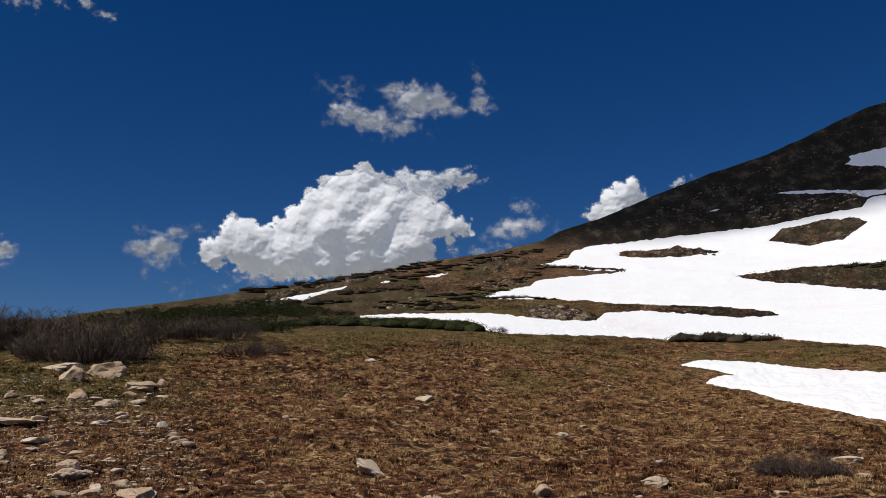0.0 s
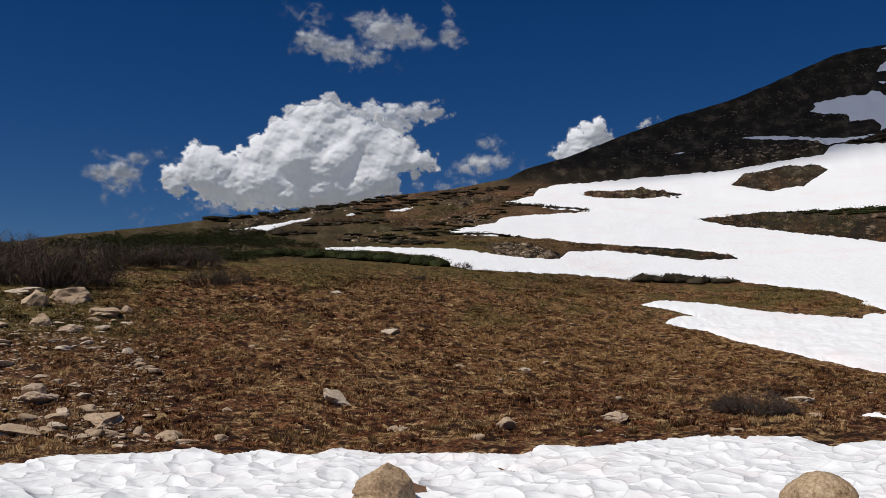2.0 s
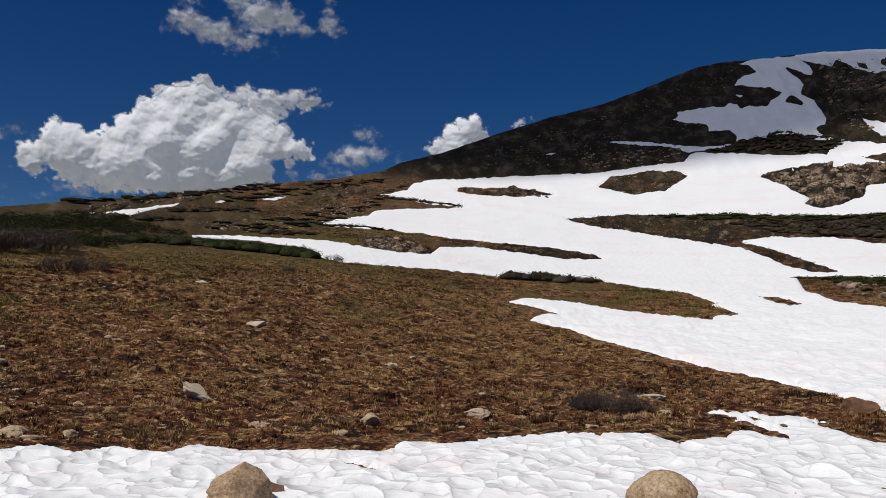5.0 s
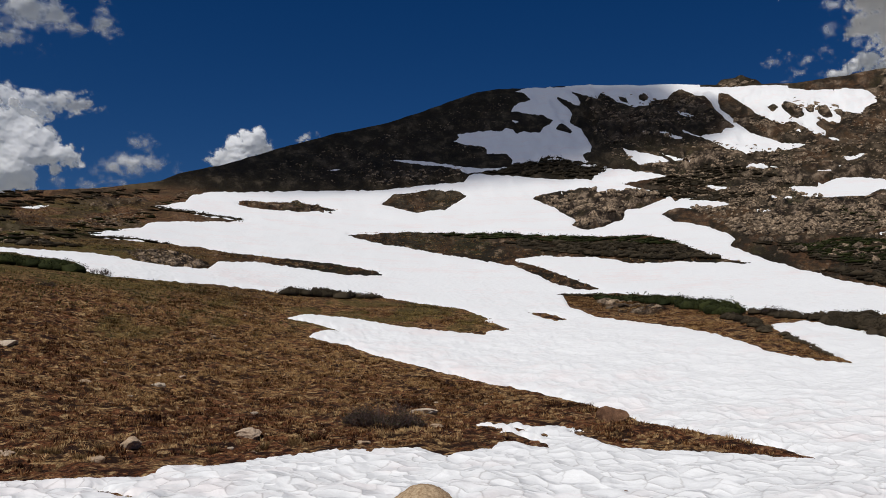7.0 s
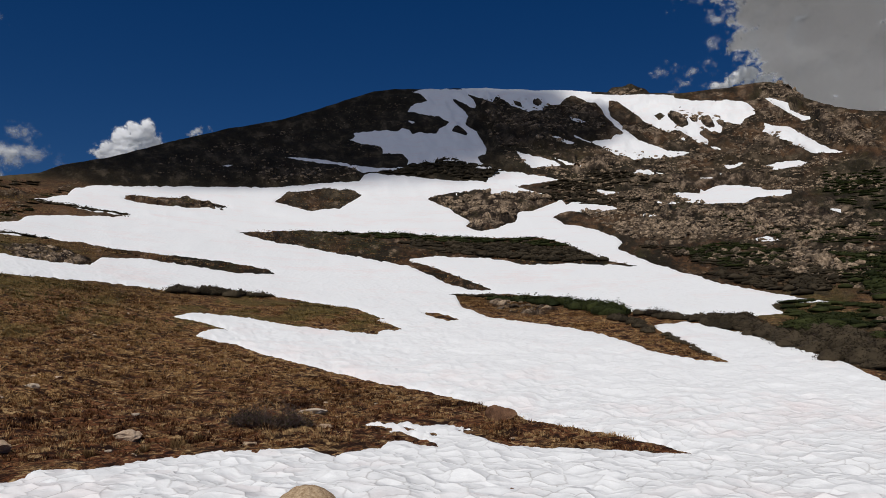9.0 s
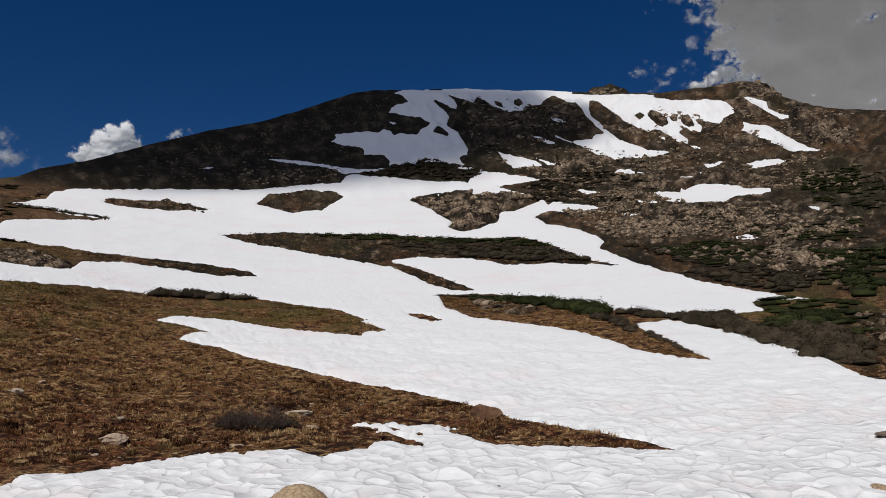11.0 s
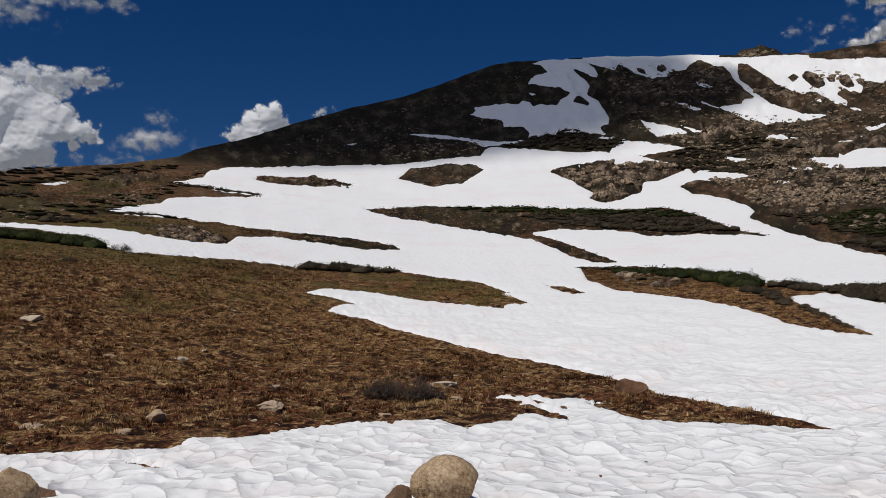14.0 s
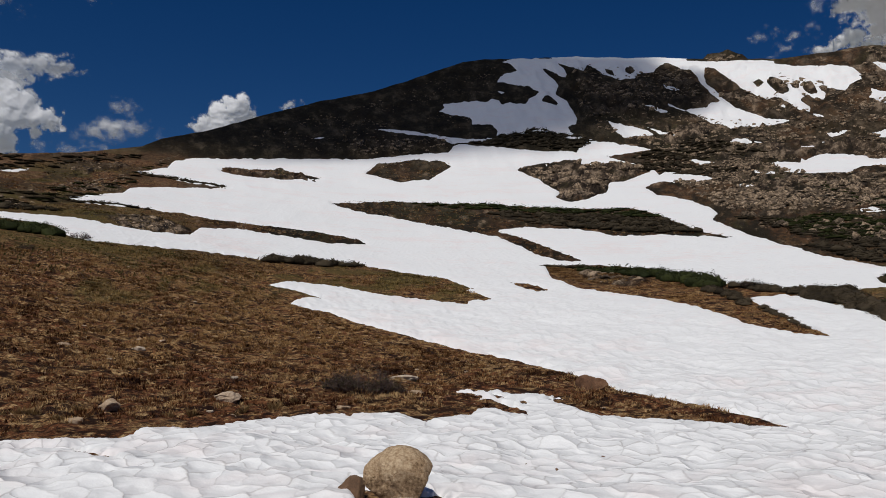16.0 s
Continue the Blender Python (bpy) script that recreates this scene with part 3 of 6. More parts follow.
def snow_material():
    n = Nodes("old_snow", 0.6)
    pink = n.ramp(n.maths("ADD", n.maths("MULTIPLY", n.noise(9, 4, 0.6), 0.6), n.maths("MULTIPLY", n.noise(1.1, 3), 0.4)), (0.5, (0.88, 0.885, 0.88)), (0.72, (0.88, 0.79, 0.77)))
    # sun cups: bowls with thin dirty crests between them, seen strongest near by
    wander = n.add("ShaderNodeTexNoise")
    wander.inputs["Scale"].default_value, wander.inputs["Detail"].default_value = 1.3, 3
    n.link(n.pos, wander.inputs["Vector"])
    moved = n.add("ShaderNodeVectorMath")
    moved.operation = "MULTIPLY_ADD"
    n.link(wander.outputs["Color"], moved.inputs[0])
    moved.inputs[1].default_value = (0.5, 0.6, 0)
    n.link(n.pos, moved.inputs[2])
    sized = n.add("ShaderNodeMapping")
    sized.inputs["Scale"].default_value = (1 / 0.37, 1 / 0.52, 1)
    n.link(moved.outputs[0], sized.inputs["Vector"])
    bowl, crest_d = (n.cells(1.0, feature=k, vector=sized.outputs[0], flat=True) for k in ("F1", "DISTANCE_TO_EDGE"))
    line = n.maths("MULTIPLY", n.ramp(crest_d, (0.0, 1.0), (0.06, 0.0)), n.ramp(n.noise(0.9, 3, 0.6), (0.38, 0.05), (0.62, 0.55)))
    dirt = n.maths("ADD", n.ramp(n.noise(0.5, 7, 0.75), (0.56, 0.0), (0.8, 0.3)), n.maths("MULTIPLY", line, n.attr("rim")))
    n.colour(n.mix(dirt, pink, (0.36, 0.33, 0.31)))
    n.bump(n.maths("ADD", n.maths("MULTIPLY", n.maths("MULTIPLY", bowl, bowl), n.maths("ADD", n.maths("MULTIPLY", n.attr("rim"), 0.65), 0.4)), n.maths("MULTIPLY", n.noise(0.14, 4, 0.6), 0.16)), 0.55, 0.2)
    return n.mat


def rock_material(name, dark, mid, light, rough=0.04):
    n = Nodes(name, 0.88)
    tone = n.random()
    grain, patch = n.noise(0.035, 5, 0.7), n.noise(0.35, 5, 0.65)
    c = n.ramp(n.maths("ADD", n.maths("MULTIPLY", grain, 0.55), n.maths("MULTIPLY", patch, 0.45)), (0.36, dark), (0.5, mid), (0.62, light))
    c = n.mix(n.maths("MULTIPLY", n.ramp(n.cells(0.6, "Distance", "DISTANCE_TO_EDGE"), (0.0, 0.8), (0.03, 0.0)), n.ramp(n.noise(0.3, 3), (0.5, 0.0), (0.62, 1.0))), c, tuple(0.35 * v for v in dark))
    lichen = n.ramp(n.noise(0.16, 6, 0.8), (0.6, 0.0), (0.68, 0.4))
    c = n.mix(lichen, c, (0.09, 0.085, 0.06))
    c = n.mix(n.maths("MULTIPLY", tone, 0.45), c, (0.36, 0.26, 0.175))
    n.colour(c)
    n.bump(n.maths("ADD", n.maths("MULTIPLY", grain, 0.4), patch), 0.8, rough)
    return n.mat


MAT_GROUND = ground_material()
MAT_SNOW = snow_material()
MAT_ROCK = rock_material("weathered_granite", (0.22, 0.15, 0.1), (0.46, 0.34, 0.24), (0.64, 0.51, 0.39))
MAT_TAN = rock_material("tan_granite", (0.2, 0.13, 0.078), (0.42, 0.3, 0.195), (0.6, 0.465, 0.33))
MAT_GOLD = rock_material("golden_granite", (0.1, 0.052, 0.022), (0.4, 0.27, 0.155), (0.64, 0.49, 0.32), 0.09)
MAT_PALE = rock_material("pale_quartzite", (0.33, 0.26, 0.19), (0.56, 0.46, 0.35), (0.7, 0.61, 0.5))
MAT_RUST = rock_material("rust_rock", (0.06, 0.025, 0.012), (0.13, 0.06, 0.03), (0.2, 0.11, 0.06))


MAT_GREY = rock_material("grey_granite", (0.05, 0.042, 0.036), (0.17, 0.14, 0.115), (0.36, 0.31, 0.26), 0.12)


def rubble_material():
    n = Nodes("mountain_rubble", 0.92)
    grain = n.noise(0.5, 5, 0.7)
    c = n.ramp(grain, (0.38, (0.035, 0.024, 0.016)), (0.5, (0.2, 0.142, 0.092)), (0.62, (0.45, 0.335, 0.23)))
    n.colour(n.mix(n.ramp(n.island(), (0.08, 0.7), (0.42, 0.0)), c, (0.045, 0.034, 0.024)))
    n.bump(grain, 0.8, 0.2)
    return n.mat


def plant_material(name, low, high, soft=0.25):
    n = Nodes(name, 0.8)
    n.bsdf.inputs["Specular IOR Level"].default_value = 0.15
    c = n.ramp(n.island(), (0.0, low), (1.0, high))
    n.colour(n.mix(n.ramp(n.noise(0.8, 3), (0.4, 0.0), (0.7, 0.5)), c, tuple(0.6 * v for v in low)))
    if soft:
        out = n.tree.nodes["Material Output"]
        t, m = n.add("ShaderNodeBsdfTranslucent"), n.add("ShaderNodeMixShader")
        n.link(c, t.inputs["Color"])
        m.inputs["Fac"].default_value = soft
        n.link(n.bsdf.outputs[0], m.inputs[1])
        n.link(t.outputs[0], m.inputs[2])
        n.link(m.outputs[0], out.inputs["Surface"])
    return n.mat


MAT_RUBBLE = rubble_material()
MAT_TWIG = plant_material("grey_brown_twigs", (0.04, 0.027, 0.025), (0.18, 0.13, 0.113), 0)
MAT_BUD = plant_material("willow_buds", (0.035, 0.038, 0.012), (0.12, 0.12, 0.055))
MAT_LEAF = plant_material("willow_leaves", (0.017, 0.023, 0.0065), (0.06, 0.068, 0.02))
MAT_SPRING = plant_material("young_willow_leaves", (0.03, 0.033, 0.009), (0.13, 0.12, 0.036))
MAT_DARK = plant_material("dark_mat_willow", (0.032, 0.025, 0.015), (0.1, 0.076, 0.047))
MAT_STRAW = plant_material("dry_grass", (0.14, 0.078, 0.03), (0.4, 0.265, 0.12))


def cushion_material():
    n = Nodes("cushion_plants", 0.95)
    n.bsdf.inputs["Specular IOR Level"].default_value = 0.08
    c = n.ramp(n.island(), (0.0, (0.016, 0.006, 0.004)), (0.4, (0.075, 0.03, 0.014)), (0.72, (0.18, 0.088, 0.037)), (1.0, (0.46, 0.3, 0.14)))
    c = n.mix(n.ramp(n.noise(1.6, 4, 0.65), (0.42, 0.0), (0.6, 0.75)), c, (0.05, 0.021, 0.011))
    c = n.mix(n.maths("MULTIPLY", n.attr("gold"), n.ramp(n.island(), (0.3, 0.0), (0.6, 0.9))), c, (0.38, 0.235, 0.1))
    c = n.mix(n.maths("MULTIPLY", n.attr("moss"), n.ramp(n.island(), (0.1, 0.4), (0.5, 0.95))), c, n.ramp(n.noise(0.3, 3), (0.4, (0.04, 0.038, 0.01)), (0.62, (0.16, 0.14, 0.042))))
    fine = n.noise(0.035, 4, 0.7)
    n.colour(n.mix(n.ramp(fine, (0.42, 0.75), (0.6, 0.0)), c, (0.03, 0.014, 0.008)))
    n.bump(fine, 0.9, 0.04)
    return n.mat


def bunch_material():
    n = Nodes("tundra_grass_blades", 0.9)
    n.bsdf.inputs["Specular IOR Level"].default_value = 0.1
    t = n.maths("ADD", n.attr("tone"), n.maths("ADD", 0.07, n.maths("MULTIPLY", n.maths("SUBTRACT", n.island(), 0.5), 0.45)))
    c = n.ramp(t, (0.12, (0.02, 0.008, 0.005)), (0.4, (0.105, 0.039, 0.016)), (0.62, (0.235, 0.108, 0.042)), (0.95, (0.52, 0.345, 0.165)))
    c = n.mix(n.attr("gold"), c, n.ramp(t, (0.1, (0.05, 0.022, 0.009)), (0.45, (0.23, 0.115, 0.042)), (0.9, (0.54, 0.345, 0.145))))
    c = n.mix(n.attr("moss"), c, n.ramp(t, (0.15, (0.022, 0.02, 0.006)), (0.5, (0.1, 0.086, 0.023)), (0.95, (0.3, 0.24, 0.085))))
    return n.colour(c).mat


MAT_BUNCH = bunch_material()
MAT_CUSHION = cushion_material()
MAT_LITTER = plant_material("herb_litter", (0.06, 0.025, 0.011), (0.33, 0.21, 0.1), 0)
MAT_SEDGE = plant_material("green_sedge", (0.03, 0.035, 0.008), (0.11, 0.105, 0.035))

# ---- the land: one sheet from underfoot to beyond the skyline ----
AZ = np.concatenate([np.linspace(-180, -40, 36)[:-1], np.linspace(-40, -33, 30)[:-1], np.linspace(-33, 68, 1020)[:-1], np.linspace(68, 80, 40)[:-1], np.linspace(80, 180, 26)])
LIFT = np.concatenate([[-89, -75, -60, -45, -30, -20, -16], np.linspace(-12.5, 0, 150)])
N_UP = 210
land_el = np.empty((len(AZ), len(LIFT) + N_UP))
land_el[:, :len(LIFT)] = LIFT
ups = np.linspace(0, 1, N_UP + 1)[1:]
land_el[:, len(LIFT):] = crest(AZ)[:, None] * ups
land_az = np.repeat(AZ[:, None], land_el.shape[1], 1)
land_r = reach(land_az, land_el)
land_x, land_y = land_r * np.sin(np.radians(land_az)), land_r * np.cos(np.radians(land_az))
land_z = EYE + land_r * np.tan(np.radians(land_el)) + relief(land_az, land_el, land_r)
land_x[:, 0], land_y[:, 0], land_z[:, 0] = 0, 0, 0
# the far side of the ridges, falling away to the plain
steps = np.array([1.01, 1.03, 1.08, 1.2, 1.5, 2.0, 3.0])
back_r = np.concatenate([land_r[:, -1:] * steps, np.full((len(AZ), 1), 4800.0)], 1)
back_z = np.concatenate([land_z[:, -1:] - land_r[:, -1:] * (0.12 * (steps - 1) + 0.25 * (steps - 1) ** 1.3), np.full((len(AZ), 1), -900.0)], 1)
full_x = np.concatenate([land_x, back_r * np.sin(np.radians(AZ))[:, None]], 1)
full_y = np.concatenate([land_y, back_r * np.cos(np.radians(AZ))[:, None]], 1)
full_z = np.concatenate([land_z, back_z], 1)


def gold(az, el):
    """How much dry golden turf covers the slope."""
    return smooth(-3.2, 0.8, el + 0.8 * fbm(az / 2.5, el / 1.2, 3, 71)) * (0.25 + 0.75 * smooth(-6, 15, az + 4 * fbm(az / 4, el / 2, 2, 72))) * smooth(6, 4.8, el + 0.5 * fbm(az / 2, el, 2, 73)) * 0.8


def cover(az, el, r):
    """How mossy and rocky the ground is, and how dark with heath and crag shade."""
    x, y = r * np.sin(np.radians(az)), r * np.cos(np.radians(az))
    wob = 0.8 * fbm(az / 3, el / 1.2, 3, 77)
    right = smooth(44, 50, az + wob * 2 + (el - 6) * 0.8)
    moss = smooth(4.5, 5.8, el + wob * 0.9) * smooth(9.5, 6.5, el) * smooth(20, 4, az) * 0.65
    moss = np.maximum(moss, 0.75 * smooth(0, 2.0, el + wob * 0.4) * smooth(-14, -22, az))
    moss = np.maximum(moss, 0.7 * smooth(5.2, 6.2, el + wob * 0.3) * smooth(-4, -9, az))
    moss = np.maximum(moss, right * smooth(14, 11, el) * smooth(1, 4, el) * 0.9 * smooth(-0.3, 0.3, fbm(az / 2.2, el / 0.8, 3, 91)))
    moss = np.maximum(moss, 0.7 * smooth(-0.05, 0.3, fbm(az / 1.6, el / 0.35, 3, 96)) * smooth(2.4, 3.4, el) * smooth(6, 4.5, el) * smooth(12, 16, az) * smooth(30, 26, az))
    moss = np.maximum(moss, 0.8 * smooth(-0.1, 0.25, fbm(az / 3, el / 0.5, 3, 93)) * smooth(5.8, 6.5, el) * smooth(10.8, 9.8, el) * smooth(10, 4, az))
    moss = np.maximum(moss, 0.5 * smooth(0.15, 0.5, fbm(az / 2.2, el / 0.9, 3, 94)) * smooth(1, 3, el) * smooth(20, 10, az))
    rocky = smooth(7, 9, el) * 0.55 + right * 0.35
    rocky = np.maximum(rocky, 0.8 * smooth(12, 15, el) * smooth(33, 38, az))
    rocky = np.maximum(rocky, 0.35 * smooth(-14, -20, az) * smooth(4, 1, el))
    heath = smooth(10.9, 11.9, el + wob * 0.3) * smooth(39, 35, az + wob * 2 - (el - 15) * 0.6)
    heath = np.maximum(heath, right * 0.8 * smooth(-0.05, 0.25, fbm(az / 1.6, el / 0.5, 3, 97)) * smooth(15.5, 13, el))
    heath = np.maximum(heath, 0.6 * smooth(0.2, 0.5, fbm(az / 2.5, el / 0.3, 3, 99)) * smooth(8.3, 9, el) * smooth(12, 11, el) * smooth(14, 8, az))
    heath = np.maximum(heath, 0.7 * smooth(0.05, 0.3, fbm(az / 2.2, el / 0.25, 3, 95)) * smooth(6.2, 7.0, el) * smooth(12.2, 11, el) * smooth(9, 5, az) * smooth(-10, -6, az + wob))
    heath = np.maximum(heath, 0.65 * smooth(6.0, 6.8, el + wob * 0.3) * smooth(-1, -5, az + wob))
    # shade on the crags under the crest, put into the same dark cover
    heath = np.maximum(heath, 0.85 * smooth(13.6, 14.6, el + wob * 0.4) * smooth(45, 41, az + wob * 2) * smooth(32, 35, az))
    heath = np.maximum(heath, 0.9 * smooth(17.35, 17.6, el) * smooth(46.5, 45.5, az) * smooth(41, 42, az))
    rocky = np.maximum(rocky * 0.3, bedrock(az, el)) * (1 - 0.85 * heath)
    out = smooth(9, 14, r)
    upland = smooth(3.6, 6.5, el + wob * 0.8) * np.maximum(smooth(6, 14, az), smooth(11.5, 12.5, el))
    return moss * out, np.clip(rocky, 0, 1) * out, heath * out, upland, gold(az, el)


def sheet_faces(na, nb):
    i = np.arange(na * nb).reshape(na, nb)
    return np.stack([i[:-1, :-1], i[:-1, 1:], i[1:, 1:], i[1:, :-1]], -1).reshape(-1, 4)


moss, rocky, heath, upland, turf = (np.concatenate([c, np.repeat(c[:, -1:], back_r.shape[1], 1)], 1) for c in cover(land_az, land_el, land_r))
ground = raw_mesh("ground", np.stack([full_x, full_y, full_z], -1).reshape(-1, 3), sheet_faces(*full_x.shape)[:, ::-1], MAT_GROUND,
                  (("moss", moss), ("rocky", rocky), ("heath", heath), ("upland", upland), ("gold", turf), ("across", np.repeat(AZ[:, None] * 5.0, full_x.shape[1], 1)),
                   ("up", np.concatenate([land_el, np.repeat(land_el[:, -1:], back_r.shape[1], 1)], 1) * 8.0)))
tagged(shade_smooth(ground), "brown alpine tundra slope rising to dark rocky ridge", "ground", kind="structure")


# ---- snow lying on it ----
def snow(name, rings, holes=(), label="", rag=0.1, deep=1.0):
    sd = None
    outer = [to_angles(ring) for ring in rings]
    lo, hi = np.min([np.min(o, 0) for o in outer], 0) - 0.4, np.max([np.max(o, 0) for o in outer], 0) + 0.4
    ia = np.where((AZ > lo[0]) & (AZ < hi[0]))[0]
    a0, a1 = ia[0], ia[-1] + 1
    e = land_el[a0:a1]
    cols = np.where(((e > lo[1]) & (e < hi[1])).any(0))[0]
    b0, b1 = cols[0], cols[-1] + 1
    az, el, r = (g[a0:a1, b0:b1] for g in (land_az, land_el, land_r))
    x, y, z = (g[a0:a1, b0:b1] for g in (land_x, land_y, land_z))
    if name == "snow_field":
        z = EYE + r * np.tan(np.radians(el)) + relief(az, el, r, False)
    # outlines are kept on the uneven surface
    depth = (0.05 + 0.0010 * r) * deep
    el = np.where(r > 5, np.degrees(np.arctan2(z + 0.7 * depth - EYE, r)), el)
    # edges wander in the large and are frayed in the small
    jx = az + rag * (fbm(az / 0.9, el / 0.5, 4, 7))
    jy = el + rag * 0.5 * (fbm(az / 0.7, el / 0.4, 4, 8)) + rag * 0.3 * fbm(az / 0.16, el / 0.12, 2, 9) + 0.04 * fbm(az / 0.34, el / 0.16, 3, 10)
    for ring in outer:
        d = inside_distance(jx, jy, ring)
        sd = d if sd is None else np.maximum(sd, d)
    for hole in holes:
        sd = np.minimum(sd, -inside_distance(jx, jy, to_angles(hole)))
    lift = np.where(sd > 0, depth * (1 - np.exp(-np.clip(sd, 0, 9) / 0.07)), depth * sd / 0.06)
    lift = lift + np.clip(sd / 0.3, 0, 1) * (0.045 * smooth(90, 20, r) * fbm(x / 1.1, y / 1.5, 4, 63) + 0.0006 * r * fbm(az / 2.5, el / 0.5, 3, 13) * smooth(20, 60, r))
    faces = sheet_faces(*x.shape)[:, ::-1]
    ok = (sd.ravel() > -0.25)
    faces = faces[ok[faces].all(1) & (sd.ravel()[faces] > -0.02).any(1)]
    if not len(faces):
        return None
    used, inverse = np.unique(faces, return_inverse=True)
    co = np.stack([x, y, z + lift], -1).reshape(-1, 3)[used]
    ob = raw_mesh(name, co, inverse.reshape(-1, 4), MAT_SNOW, (("rim", smooth(34, 11, r).ravel()[used]),))
    return tagged(shade_smooth(ob), label or "small patch of old white snow on the slope", "snow", kind="structure" if name == "snow_field" else "", group="" if name == "snow_field" else "snow patches on the mountain")


BEHIND = [(13, 5), (7, 5.6), (0, 6.2), (-6, 6.4), (-10, 7.5)]
main_ring = UPPER_EDGE + TOP_EDGE + RIGHT_EDGE[1:] + [(24.5, 9.5)] + BEHIND + NEAR_EDGE[::-1] + SHORE_EDGE[::-1] + TONGUE_EDGE[::-1] + FLANK_EDGE[::-1] + HUMP_EDGE[::-1]
snow("snow_field", [main_ring], [ISLE_A, ISLE_B, BAND, OUTCROP, DARKISLE, *MELT_SHADE_HOLES], "wide field of sun-cupped old snow with bare brown islands", 0.06)
snow("snow_patch", [GREY, STRIP], [GREYISLE, DARKISLE], "steep snow gully in the shade under the summit", 0.05)
snow("snow_patch", [CREST_OVER + CREST_UNDER], CREST_ROCKS, "snow cornice along the mountain crest", 0.04)
for ring in SMALL_PATCHES:
    snow("snow_patch", [ring], rag=0.05, deep=1.2)

# ---- clouds: heaped bodies far off in the sky ----
def cloud_material(name, through_share, scattered):
    n = Nodes(name, 1.0)
    t = n.tree
    out = t.nodes["Material Output"]
    t.nodes.remove(n.bsdf)
    diff, trans, clear = n.add("ShaderNodeBsdfDiffuse"), n.add("ShaderNodeBsdfTranslucent"), n.add("ShaderNodeBsdfTransparent")
    diff.inputs["Color"].default_value = trans.inputs["Color"].default_value = (0.97, 0.968, 0.98, 1)
    body, whole = n.add("ShaderNodeMixShader"), n.add("ShaderNodeMixShader")
    body.inputs["Fac"].default_value = through_share
    n.link(diff.outputs[0], body.inputs[1])
    n.link(trans.outputs[0], body.inputs[2])
    # faint glow added in place of sunlight scattered inside the cloud
    glow, lit = n.add("ShaderNodeEmission"), n.add("ShaderNodeAddShader")
    glow.inputs["Strength"].default_value = scattered
    glow.inputs["Color"].default_value = (0.88, 0.94, 1.0, 1)
    n.link(body.outputs[0], lit.inputs[0])
    n.link(glow.outputs[0], lit.inputs[1])
    n.link(n.attr("vapour"), whole.inputs["Fac"])
    n.link(clear.outputs[0], whole.inputs[1])
    n.link(lit.outputs[0], whole.inputs[2])
    n.link(whole.outputs[0], out.inputs["Surface"])
    return n.mat


MAT_CLOUD = cloud_material("cloud_vapour", 0.34, 0.09)
# shaded copy for the grey-bellied cloud: passes less light and glows less
MAT_SHADED_CLOUD = cloud_material("deep_cloud_vapour", 0.1, 0.08)


